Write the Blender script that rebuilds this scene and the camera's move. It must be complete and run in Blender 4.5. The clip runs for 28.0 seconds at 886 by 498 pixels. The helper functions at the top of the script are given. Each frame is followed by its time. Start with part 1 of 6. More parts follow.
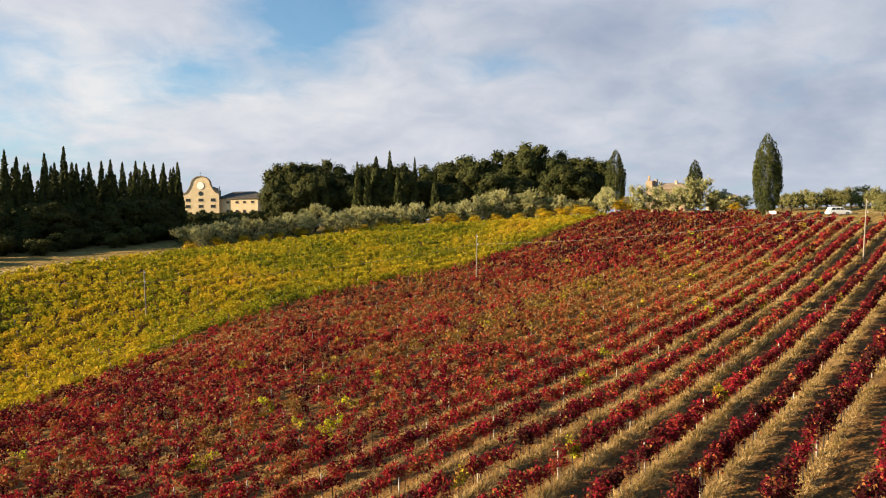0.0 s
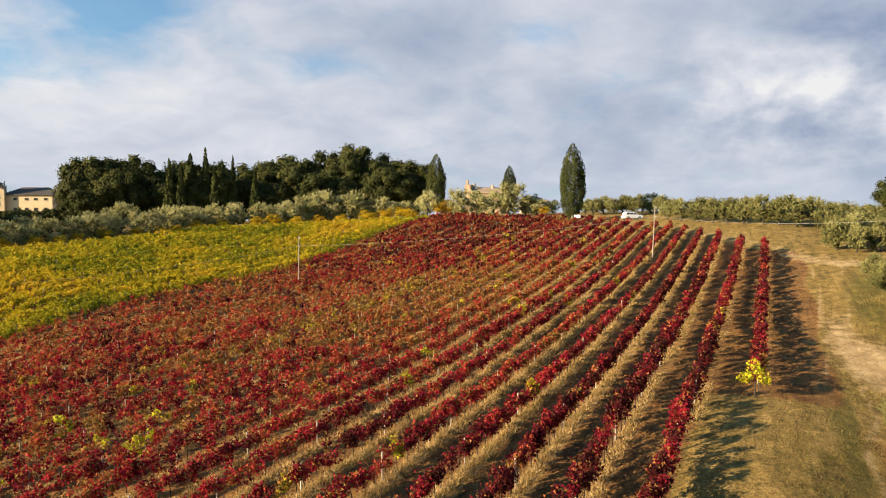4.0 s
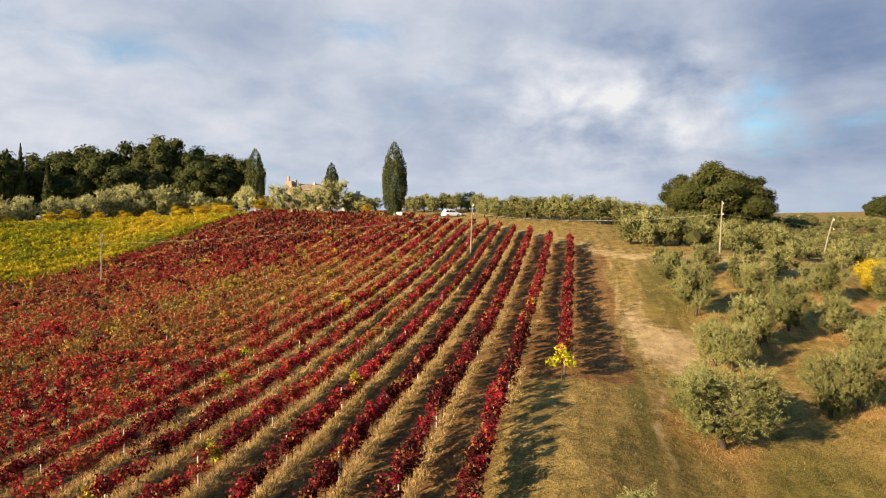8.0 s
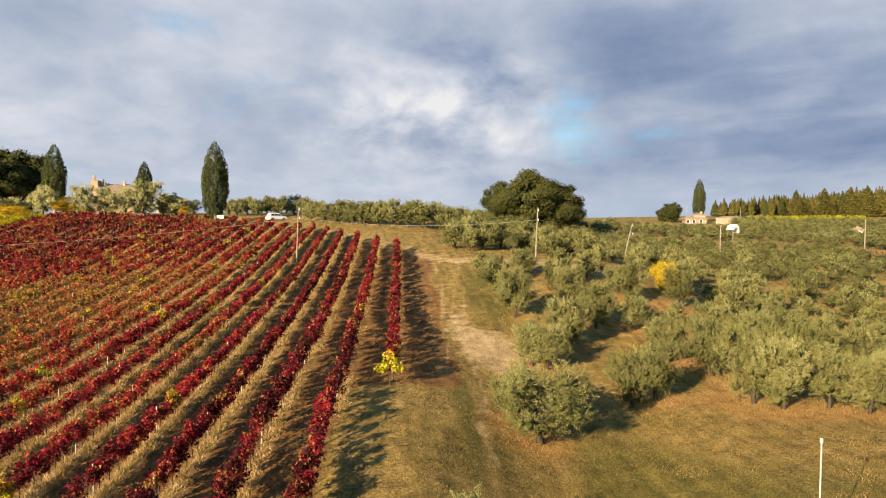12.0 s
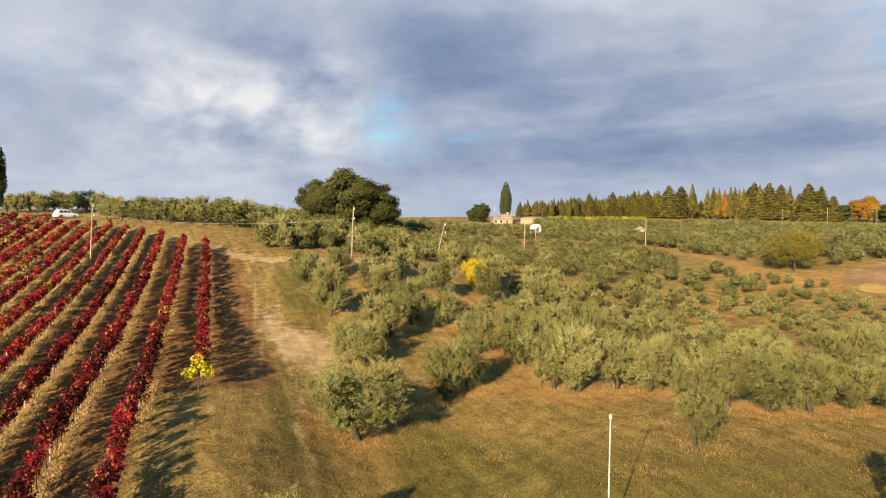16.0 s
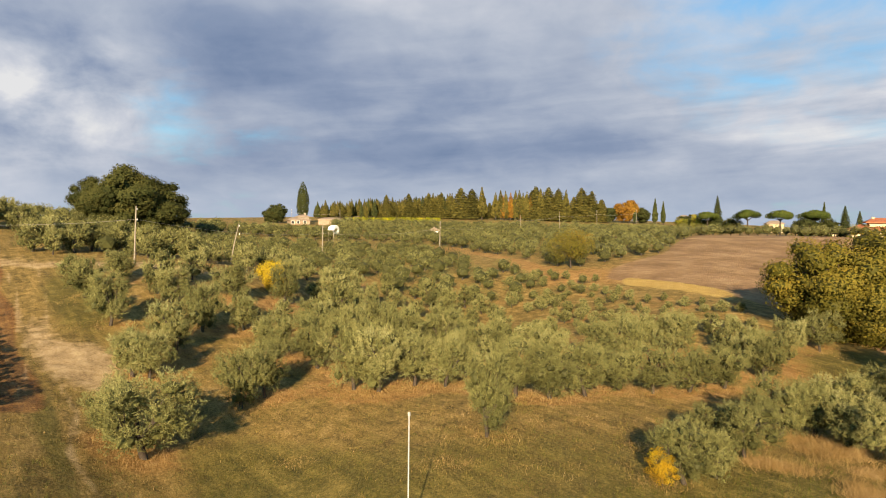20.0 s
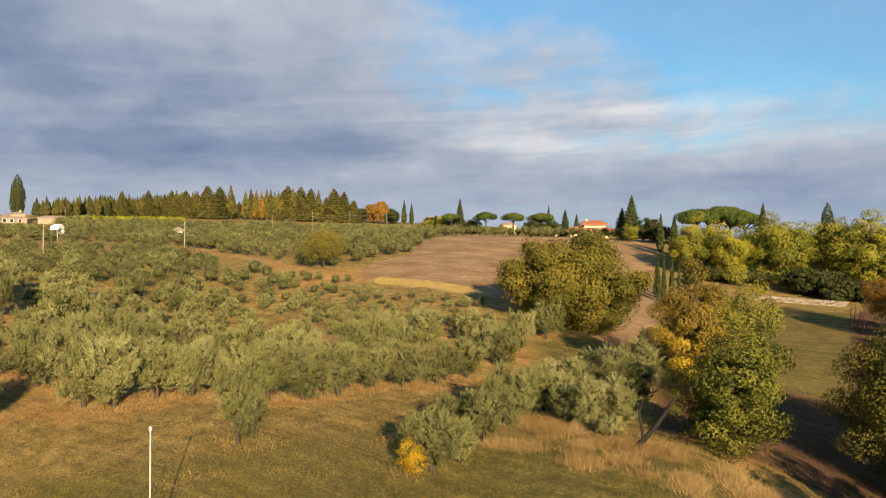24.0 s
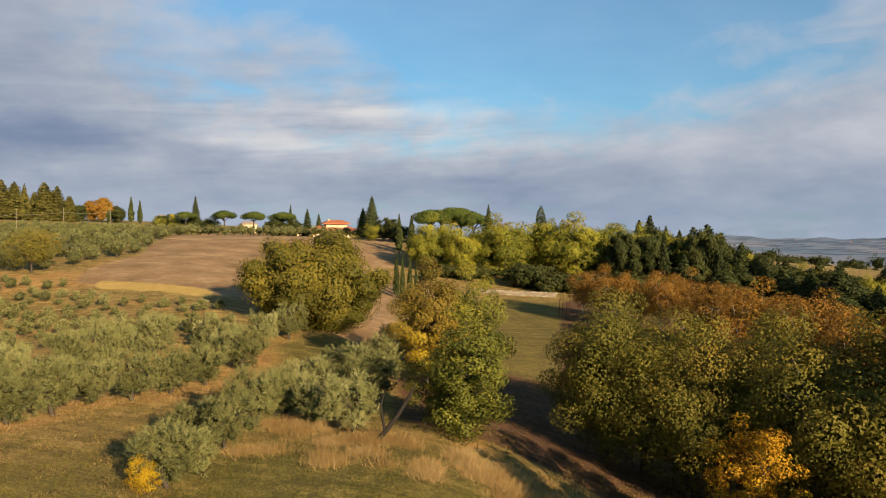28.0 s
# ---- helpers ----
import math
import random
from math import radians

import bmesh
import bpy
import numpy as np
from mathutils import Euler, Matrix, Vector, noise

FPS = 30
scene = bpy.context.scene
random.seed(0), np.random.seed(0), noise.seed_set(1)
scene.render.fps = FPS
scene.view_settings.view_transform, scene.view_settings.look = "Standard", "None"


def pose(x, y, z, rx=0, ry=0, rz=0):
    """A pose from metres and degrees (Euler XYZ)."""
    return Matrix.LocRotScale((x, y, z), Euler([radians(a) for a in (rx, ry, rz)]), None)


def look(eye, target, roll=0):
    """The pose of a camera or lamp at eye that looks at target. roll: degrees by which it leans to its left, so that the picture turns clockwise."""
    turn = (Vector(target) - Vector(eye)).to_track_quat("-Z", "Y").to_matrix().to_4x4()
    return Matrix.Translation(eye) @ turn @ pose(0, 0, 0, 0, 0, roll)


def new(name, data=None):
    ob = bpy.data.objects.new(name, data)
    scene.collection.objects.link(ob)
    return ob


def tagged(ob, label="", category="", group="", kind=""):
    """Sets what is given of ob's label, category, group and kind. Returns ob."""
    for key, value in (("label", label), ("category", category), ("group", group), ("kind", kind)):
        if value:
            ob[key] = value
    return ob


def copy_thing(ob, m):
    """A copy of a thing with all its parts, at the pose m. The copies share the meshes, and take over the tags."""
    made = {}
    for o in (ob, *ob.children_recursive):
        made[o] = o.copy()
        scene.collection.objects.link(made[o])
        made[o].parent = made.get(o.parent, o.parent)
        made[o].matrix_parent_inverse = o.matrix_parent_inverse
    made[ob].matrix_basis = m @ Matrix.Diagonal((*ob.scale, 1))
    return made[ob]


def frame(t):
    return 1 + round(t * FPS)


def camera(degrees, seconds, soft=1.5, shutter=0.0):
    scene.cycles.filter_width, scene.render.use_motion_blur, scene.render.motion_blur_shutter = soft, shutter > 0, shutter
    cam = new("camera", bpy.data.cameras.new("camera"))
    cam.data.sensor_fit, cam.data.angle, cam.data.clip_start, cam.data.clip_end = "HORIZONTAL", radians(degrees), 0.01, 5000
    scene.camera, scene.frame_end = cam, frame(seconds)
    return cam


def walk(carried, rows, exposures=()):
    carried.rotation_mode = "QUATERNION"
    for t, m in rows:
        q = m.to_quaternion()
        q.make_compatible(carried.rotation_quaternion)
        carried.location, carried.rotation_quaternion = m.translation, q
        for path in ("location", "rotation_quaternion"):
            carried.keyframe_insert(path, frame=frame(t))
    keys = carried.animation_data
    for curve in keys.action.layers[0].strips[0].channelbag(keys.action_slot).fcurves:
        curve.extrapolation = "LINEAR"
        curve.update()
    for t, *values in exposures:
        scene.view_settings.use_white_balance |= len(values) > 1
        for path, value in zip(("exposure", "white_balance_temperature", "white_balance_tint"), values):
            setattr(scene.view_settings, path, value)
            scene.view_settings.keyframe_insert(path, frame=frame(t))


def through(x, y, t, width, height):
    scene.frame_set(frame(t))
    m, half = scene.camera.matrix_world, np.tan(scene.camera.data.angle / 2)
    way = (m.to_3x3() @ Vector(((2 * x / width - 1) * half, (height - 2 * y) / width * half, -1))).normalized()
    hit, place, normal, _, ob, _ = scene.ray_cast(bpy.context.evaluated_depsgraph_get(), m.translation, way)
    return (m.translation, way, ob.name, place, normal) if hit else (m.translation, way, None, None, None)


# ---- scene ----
cam = camera(64.0, 28.0, 1.0)
PATH = [
    (0, 0.04, -0.02, 11.29, 88.09, 0.51, -0.42),
    (0.5, 0.04, -0.02, 11.27, 88.06, 0.40, -2.16),
    (1, 0.04, -0.01, 11.27, 88.09, 0.40, -4.05),
    (1.5, 0.03, 0.00, 11.28, 88.10, 0.32, -5.71),
    (2, 0.02, 0.01, 11.33, 88.11, 0.28, -7.48),
    (2.5, 0.02, 0.02, 11.35, 88.13, 0.24, -9.25),
    (3, 0.01, 0.03, 11.36, 88.12, 0.22, -11.13),
    (3.5, 0.01, 0.02, 11.36, 88.12, 0.19, -12.89),
    (5.5, 0.02, -0.00, 11.28, 88.02, 0.15, -20.13),
    (6, 0.02, -0.01, 11.24, 88.00, 0.17, -21.96),
    (6.5, 0.02, -0.02, 11.20, 87.97, 0.18, -23.62),
    (7, 0.01, -0.03, 11.16, 87.92, 0.18, -25.39),
    (7.5, 0.02, -0.03, 11.13, 87.92, 0.11, -27.08),
    (8, 0.02, -0.02, 11.13, 87.94, 0.02, -28.88),
    (8.5, 0.03, -0.00, 11.15, 87.98, -0.01, -30.52),
    (9, 0.03, 0.02, 11.18, 87.98, -0.05, -32.36),
    (9.5, 0.04, 0.04, 11.22, 88.02, -0.06, -33.98),
    (10, 0.06, 0.05, 11.27, 88.06, -0.12, -35.86),
    (10.5, 0.06, 0.06, 11.30, 88.09, -0.17, -37.54),
    (11, 0.07, 0.07, 11.33, 88.16, -0.11, -39.43),
    (11.5, 0.07, 0.06, 11.36, 88.16, -0.09, -41.10),
    (13.5, 0.04, 0.02, 11.40, 88.25, -0.11, -48.24),
    (14, 0.04, 0.01, 11.39, 88.24, -0.14, -50.14),
    (14.5, 0.03, -0.00, 11.36, 88.24, -0.15, -51.95),
    (15, 0.02, -0.01, 11.33, 88.21, -0.19, -53.87),
    (15.5, 0.01, -0.01, 11.29, 88.20, -0.21, -55.65),
    (16, -0.00, -0.01, 11.27, 88.18, -0.27, -57.56),
    (16.5, -0.01, -0.01, 11.28, 88.17, -0.25, -59.43),
    (17, -0.02, -0.01, 11.27, 88.18, -0.27, -61.44),
    (17.5, -0.02, -0.00, 11.29, 88.21, -0.25, -63.33),
    (18, -0.03, -0.00, 11.31, 88.21, -0.23, -65.34),
    (18.5, -0.03, -0.01, 11.32, 88.23, -0.21, -67.24),
    (19, -0.03, -0.01, 11.33, 88.26, -0.23, -69.29),
    (19.5, -0.03, -0.01, 11.34, 88.28, -0.25, -71.33),
    (20, -0.02, -0.00, 11.34, 88.30, -0.19, -73.77),
    (20.5, -0.02, 0.00, 11.35, 88.31, -0.26, -76.08),
    (21, -0.02, 0.00, 11.35, 88.33, -0.28, -78.56),
    (21.5, -0.02, 0.00, 11.34, 88.35, -0.29, -80.91),
    (23.5, -0.03, -0.01, 11.33, 88.40, -0.37, -90.89),
    (24, -0.03, -0.01, 11.33, 88.42, -0.36, -93.54),
    (24.5, -0.03, -0.01, 11.34, 88.45, -0.32, -96.01),
    (25, -0.03, -0.01, 11.35, 88.47, -0.34, -98.61),
    (25.5, -0.04, -0.01, 11.36, 88.48, -0.35, -100.99),
    (26, -0.04, -0.01, 11.35, 88.49, -0.35, -103.76),
    (26.5, -0.05, -0.00, 11.34, 88.48, -0.32, -106.22),
    (27, -0.06, -0.00, 11.34, 88.49, -0.33, -109.02),
    (27.5, -0.06, -0.00, 11.33, 88.51, -0.33, -111.45),
    (28, -0.07, -0.01, 11.33, 88.51, -0.40, -114.13),
]
# the clip's camera opens up over the grove and closes again towards the plain
walk(cam, [(t, pose(*p)) for t, *p in PATH], [(0, 1.5), (6, 1.56), (10, 1.53), (17, 1.48), (21, 1.38), (24, 1.33), (28, 1.22)])

# ---------------------------------------------------------------- light
SUN_FROM, SUN_UP = -100.0, 17.5      # bearing clockwise from +y, elevation


def bearing(az, r, z=0.0):
    a = radians(az)
    return Vector((r * math.sin(a), r * math.cos(a), z))


sun = new("sun", bpy.data.lights.new("sun", "SUN"))
sun.data.energy, sun.data.angle, sun.data.color = 5.0, radians(0.55), (1.0, 0.78, 0.50)
sun.matrix_world = look(bearing(SUN_FROM, 100 * math.cos(radians(SUN_UP)), 100 * math.sin(radians(SUN_UP))), (0, 0, 0))


class Net:
    """Short hand for shader node trees."""

    def __init__(self, tree):
        self.tree = tree
        tree.nodes.clear()

    def add(self, kind):
        return self.tree.nodes.new(kind)

    def put(self, socket, value):
        if isinstance(value, bpy.types.NodeSocket):
            self.tree.links.new(value, socket)
        elif value is not None:
            if isinstance(value, (tuple, list)) and len(value) == 3 and socket.type == "RGBA":
                value = (*value, 1.0)
            socket.default_value = value

    def m(self, op, a, b=None, c=None, clamp=False):
        n = self.add("ShaderNodeMath")
        n.operation, n.use_clamp = op, clamp
        for i, v in enumerate((a, b, c)):
            if v is not None:
                self.put(n.inputs[i], v)
        return n.outputs[0]

    def attr(self, name):
        n = self.add("ShaderNodeAttribute")
        n.attribute_name = name
        return n.outputs["Fac"]

    def vec(self, op, a, b=None, s=None):
        n = self.add("ShaderNodeVectorMath")
        n.operation = op
        self.put(n.inputs[0], a)
        if b is not None:
            self.put(n.inputs[1], b)
        if s is not None:
            self.put(n.inputs["Scale"], s)
        return n.outputs["Value"] if op in ("LENGTH", "DOT_PRODUCT") else n.outputs[0]

    def xyz(self, v):
        n = self.add("ShaderNodeSeparateXYZ")
        self.put(n.inputs[0], v)
        return n.outputs

    def join(self, x, y, z):
        n = self.add("ShaderNodeCombineXYZ")
        for s, v in zip(n.inputs, (x, y, z)):
            self.put(s, v)
        return n.outputs[0]

    def noise(self, v, scale, detail=4.0, rough=0.55, warp=0.0):
        n = self.add("ShaderNodeTexNoise")
        self.put(n.inputs["Vector"], v)
        n.inputs["Scale"].default_value, n.inputs["Detail"].default_value = scale, detail
        n.inputs["Roughness"].default_value, n.inputs["Distortion"].default_value = rough, warp
        return n.outputs["Fac"]

    def ramp(self, f, stops, mode="LINEAR"):
        n = self.add("ShaderNodeValToRGB")
        n.color_ramp.interpolation = mode
        el = n.color_ramp.elements
        while len(el) < len(stops):
            el.new(0.5)
        for e, (p, col) in zip(el, stops):
            e.position, e.color = p, (*col, 1.0)
        self.put(n.inputs[0], f)
        return n.outputs[0]

    def step(self, f, lo, hi, a=0.0, b=1.0):
        n = self.add("ShaderNodeMapRange")
        n.interpolation_type = "SMOOTHSTEP"
        for i, v in enumerate((f, lo, hi, a, b)):
            self.put(n.inputs[i], v)
        return n.outputs[0]

    def mix(self, f, a, b, how="MIX"):
        n = self.add("ShaderNodeMix")
        n.data_type, n.blend_type = "RGBA", how
        self.put(n.inputs[0], f)
        self.put(n.inputs[6], a)
        self.put(n.inputs[7], b)
        return n.outputs[2]


def sky_world():
    world = bpy.data.worlds.new("sky")
    scene.world = world
    world.use_nodes = True
    g = Net(world.node_tree)
    sky = g.add("ShaderNodeTexSky")
    sky.sky_type, sky.sun_disc, sky.sun_elevation, sky.sun_rotation = "NISHITA", False, radians(SUN_UP), radians(SUN_FROM)
    way = g.add("ShaderNodeTexCoord").outputs["Generated"]
    x, y, z = g.xyz(way)
    # bearing in degrees and height of a direction
    az = g.m("MULTIPLY", g.m("ARCTAN2", x, y), 57.3)
    el = g.m("MULTIPLY", g.m("ARCSINE", z), 57.3)

    def spot(a, e, wa, we):
        p = g.m("DIVIDE", g.m("SUBTRACT", az, a), wa)
        q = g.m("DIVIDE", g.m("SUBTRACT", el, e), we)
        return g.m("EXPONENT", g.m("MULTIPLY", g.m("ADD", g.m("MULTIPLY", p, p), g.m("MULTIPLY", q, q)), -1.0))

    high = g.m("ADD", g.m("MAXIMUM", z, 0.0), 0.30)
    deck = g.join(g.m("DIVIDE", x, high), g.m("DIVIDE", y, high), 0.0)
    big = g.noise(deck, 1.9, 7.0, 0.5, 0.3)
    fine = g.noise(g.vec("ADD", deck, (7.3, 2.1, 0.0)), 5.5, 8.0, 0.55, 0.5)
    lump = g.noise(g.join(g.m("DIVIDE", az, 6.0), g.m("DIVIDE", el, 4.2), 0.0), 1.0, 7.0, 0.55, 0.2)
    streak = g.noise(g.join(g.m("DIVIDE", az, 9.0), g.m("DIVIDE", g.m("SUBTRACT", el, g.m("MULTIPLY", az, 0.06)), 1.3), 4.0), 1.0, 6.0, 0.55, 0.3)
    hole = g.noise(g.vec("ADD", deck, (3.7, 9.1, 0.0)), 1.3, 7.0, 0.55, 0.3)

    def total(start, spots):
        for k, *where in spots:
            start = g.m("ADD", start, g.m("MULTIPLY", spot(*where), k))
        return start

    # how bright the cloud is: slate banks, grey undersides, lit heaps
    tone = g.m("ADD", g.m("MULTIPLY", g.m("SUBTRACT", big, 0.5), 0.5), g.m("ADD", g.m("MULTIPLY", g.m("SUBTRACT", fine, 0.5), 0.34), g.m("MULTIPLY", g.m("MULTIPLY", g.m("SUBTRACT", lump, 0.5), 2.0), g.m("ADD", 0.16, spot(43, 9, 10, 5)))))
    tone = total(g.m("ADD", tone, 0.69), [
        (-0.38, 72, 6.0, 13, 1.9), (-0.32, 70, 11, 17, 4.6), (-0.36, 57, 14, 8, 4.6), (0.14, 68, 17.5, 8, 1.5), (-0.2, 55, 5.0, 6, 2.2), (-0.12, 42, 15.5, 10, 3),
        (0.11, 40.5, 8.0, 4.6, 3.0), (0.2, 47.4, 7.6, 3.0, 2.2), (0.08, 35.5, 12.5, 2.6, 2.8), (-0.12, 25, 9, 8, 5), (-0.18, 11.5, 14, 7, 2.4),
        (0.2, -24, 9, 20, 7), (0.05, 5, 8, 14, 4), (0.2, 88, 4.8, 6, 0.9), (0.2, 97, 7.0, 6, 1.1), (0.24, 112, 9.3, 12, 0.9), (0.14, 114, 6.6, 14, 1.1),
        (-0.06, 92, 12, 8, 5), (-0.3, 86, 6.2, 6, 2.0), (-0.14, 100, 3.0, 50, 1.8), (-0.2, 132, 2, 30, 4)])
    tone = g.m("ADD", tone, g.m("MULTIPLY", g.m("MULTIPLY", g.m("SUBTRACT", streak, 0.5), 0.9), g.m("ADD", spot(108, 8, 20, 5), g.m("MULTIPLY", spot(70, 9, 16, 7), 0.5))))
    lit = g.ramp(tone, [(0.0, (0.17, 0.25, 0.42)), (0.3, (0.315, 0.39, 0.55)), (0.58, (0.51, 0.57, 0.69)), (0.8, (0.71, 0.74, 0.82)), (1.0, (0.92, 0.92, 0.93))])
    cover = g.m("ADD", g.m("MULTIPLY", g.m("SUBTRACT", hole, 0.5), 1.2), g.m("MULTIPLY", g.m("SUBTRACT", fine, 0.5), 0.7))
    cover = total(g.m("ADD", cover, 0.84), [
        (-0.6, -10, 15.5, 6, 4), (-0.4, -19, 11.4, 5, 1.8), (-0.4, 22, 14.8, 3.6, 1.6), (-0.4, 5, 12, 6, 1.6), (-0.4, 52.6, 9.2, 2.8, 3.0), (-0.35, 55, 5.8, 5, 1.6), (-0.25, 66, 7.0, 9, 1.4), (-0.36, 118, 9, 24, 9), (0.35, 42, 8.5, 7, 3.5),
        (-0.95, 122, 18.5, 25, 5.0), (-0.3, 140, 11, 16, 2.4), (0.4, 74, 12, 17, 8), (0.25, 110, 8.8, 16, 1.4), (0.3, 110, 4, 50, 3)])
    # overhead and towards the low sun the sky is clear
    clear = g.m("MAXIMUM", g.step(z, 0.36, 0.75), g.step(g.vec("DOT_PRODUCT", way, (-0.94, -0.30, 0.0)), 0.1, 0.7))
    cover = g.m("SUBTRACT", cover, g.m("MULTIPLY", clear, 0.8))
    cloud = g.m("MULTIPLY", g.step(cover, 0.1, 0.85), g.step(cover, -0.6, 0.1, 0.75, 1.0))
    cloud = g.m("MAXIMUM", cloud, g.m("MULTIPLY", g.m("SUBTRACT", 1.0, clear), 0.22))
    # milky blue air low over the horizon
    air = g.m("MULTIPLY", g.step(el, -1.0, 5.5, 1.0, 0.0), 0.6)
    back = g.add("ShaderNodeBackground")
    g.put(back.inputs[0], g.mix(1.0, sky.outputs[0], (0.46, 0.93, 1.16), "MULTIPLY"))
    back.inputs[1].default_value = 0.057
    veil = g.add("ShaderNodeBackground")
    g.put(veil.inputs[0], g.mix(air, lit, (0.46, 0.56, 0.72)))
    veil.inputs[1].default_value = 0.322
    both = g.add("ShaderNodeMixShader")
    g.put(both.inputs[0], g.m("MAXIMUM", cloud, g.step(el, -1.0, 4.0, 0.9, 0.0)))
    g.put(both.inputs[1], back.outputs[0])
    g.put(both.inputs[2], veil.outputs[0])
    out = g.add("ShaderNodeOutputWorld")
    g.put(out.inputs[0], both.outputs[0])


sky_world()
BEARINGS = [-60, -35, -15, 5, 25, 40, 55, 75, 95, 115, 135, 160]
REACH = [0, 25, 50, 80, 115, 160, 230, 360]
LEVELS = [
    [-2.4, -2.6, -3.4, -3.3, -0.3, 3.5, 5.7, 5.7],
    [-2.4, -1.8, -2.9, -5.8, 4.7, 7.4, 8.4, 7.5],
    [-2.4, -0.9, -1.2, -0.6, 5.7, 10.0, 11.1, 9.7],
    [-2.4, 0.4, 0.5, 1.4, 4.2, 11.6, 13.5, 11.9],
    [-2.4, 1.1, 2.3, 4.5, 8.3, 13.6, 15.0, 13.2],
    [-2.4, 2.0, 3.2, 6.5, 11.0, 14.3, 14.0, 14.0],
    [-2.4, -0.1, 2.4, 7.0, 6.7, 9.2, 12.1, 15.7],
    [-2.4, 2.0, 1.6, -0.0, 4.4, 6.8, 11.0, 17.1],
    [-2.4, 1.8, 1.2, 3.7, 6.7, 9.6, 9.7, 13.7],
    [-2.4, 1.3, 0.1, 0.4, 2.7, 8.0, 7.8, 6.2],
    [-2.4, -2.4, -2.9, 0.2, 0.6, 3.4, 3.9, -1.7],
    [-2.4, -2.5, -2.6, -4.5, -4.5, -4.1, -1.8, -9.4],
]

# ---------------------------------------------------------------- materials


def material(name, rough=0.85):
    mat = bpy.data.materials.new(name)
    mat.use_nodes = True
    g = Net(mat.node_tree)
    bs = g.add("ShaderNodeBsdfPrincipled")
    bs.inputs["Roughness"].default_value = rough
    bs.inputs["Specular IOR Level"].default_value = 0.18
    out = g.add("ShaderNodeOutputMaterial")
    g.put(out.inputs[0], bs.outputs[0])
    return mat, g, bs, out


def bump(g, bs, height, strength=0.4, distance=0.05):
    n = g.add("ShaderNodeBump")
    n.inputs["Strength"].default_value, n.inputs["Distance"].default_value = strength, distance
    g.put(n.inputs["Height"], height)
    g.put(bs.inputs["Normal"], n.outputs[0])


def leaf_material(name, stops, through=0.3, rough=0.55):
    """Leaves: the colour runs along `stops` by each leaf's own tint."""
    mat, g, bs, out = material(name, rough)
    bs.inputs["Specular IOR Level"].default_value = 0.06
    tint = g.attr("tint")
    pos = g.add("ShaderNodeTexCoord").outputs["Object"]
    tint = g.m("ADD", tint, g.m("MULTIPLY", g.m("SUBTRACT", g.noise(pos, 1.6, 3.0), 0.5), 0.14))
    tint = g.m("ADD", tint, g.m("MULTIPLY", g.m("SUBTRACT", g.add("ShaderNodeObjectInfo").outputs["Random"], 0.5), 0.24))
    col = g.ramp(tint, stops)
    g.put(bs.inputs["Base Color"], col)
    tr = g.add("ShaderNodeBsdfTranslucent")
    g.put(tr.inputs[0], col)
    mx = g.add("ShaderNodeMixShader")
    mx.inputs[0].default_value = through
    g.put(mx.inputs[1], bs.outputs[0])
    g.put(mx.inputs[2], tr.outputs[0])
    g.put(out.inputs[0], mx.outputs[0])
    return mat


def plain(name, a, b, scale=3.0, rough=0.85, fine=40.0, relief=0.3, metal=0.0, depth=0.02):
    """A surface of two tones, blotched and grained, with relief."""
    mat, g, bs, _ = material(name, rough)
    pos = g.add("ShaderNodeTexCoord").outputs["Object"]
    f = g.m("ADD", g.m("MULTIPLY", g.noise(pos, scale, 5.0), 0.65), g.m("MULTIPLY", g.noise(pos, fine, 3.0), 0.35))
    g.put(bs.inputs["Base Color"], g.ramp(f, [(0.3, a), (0.7, b)]))
    bs.inputs["Metallic"].default_value = metal
    bump(g, bs, f, relief, depth)
    return mat


RED_LEAF = leaf_material("red_vine_leaf", [(0.0, (0.045, 0.010, 0.010)), (0.25, (0.15, 0.009, 0.018)), (0.45, (0.34, 0.017, 0.028)), (0.57, (0.31, 0.062, 0.025)), (0.68, (0.29, 0.125, 0.036)), (0.82, (0.21, 0.13, 0.034)), (0.92, (0.44, 0.33, 0.02)), (1.0, (0.40, 0.42, 0.02))])
YELLOW_LEAF = leaf_material("yellow_vine_leaf", [(0.0, (0.075, 0.10, 0.010)), (0.35, (0.24, 0.235, 0.013)), (0.65, (0.48, 0.36, 0.018)), (1.0, (0.54, 0.33, 0.025))], 0.36)
OLIVE_LEAF = leaf_material("olive_leaf", [(0.0, (0.036, 0.036, 0.012)), (0.4, (0.142, 0.135, 0.045)), (0.7, (0.25, 0.232, 0.088)), (1.0, (0.38, 0.352, 0.16))], 0.1, 0.5)
CYPRESS_LEAF = leaf_material("cypress_leaf", [(0.0, (0.016, 0.021, 0.008)), (0.5, (0.043, 0.050, 0.015)), (1.0, (0.095, 0.098, 0.027))], 0.1, 0.7)
OAK_LEAF = leaf_material("oak_leaf", [(0.0, (0.014, 0.018, 0.006)), (0.5, (0.042, 0.046, 0.013)), (1.0, (0.10, 0.09, 0.024))], 0.15, 0.7)
SPIRE_LEAF = leaf_material("far_cypress_leaf", [(0.0, (0.022, 0.024, 0.007)), (0.5, (0.085, 0.074, 0.017)), (1.0, (0.17, 0.135, 0.03))], 0.15, 0.7)
PINE_LEAF = leaf_material("pine_needle", [(0.0, (0.016, 0.026, 0.006)), (0.5, (0.052, 0.068, 0.013)), (1.0, (0.11, 0.12, 0.024))], 0.15, 0.7)
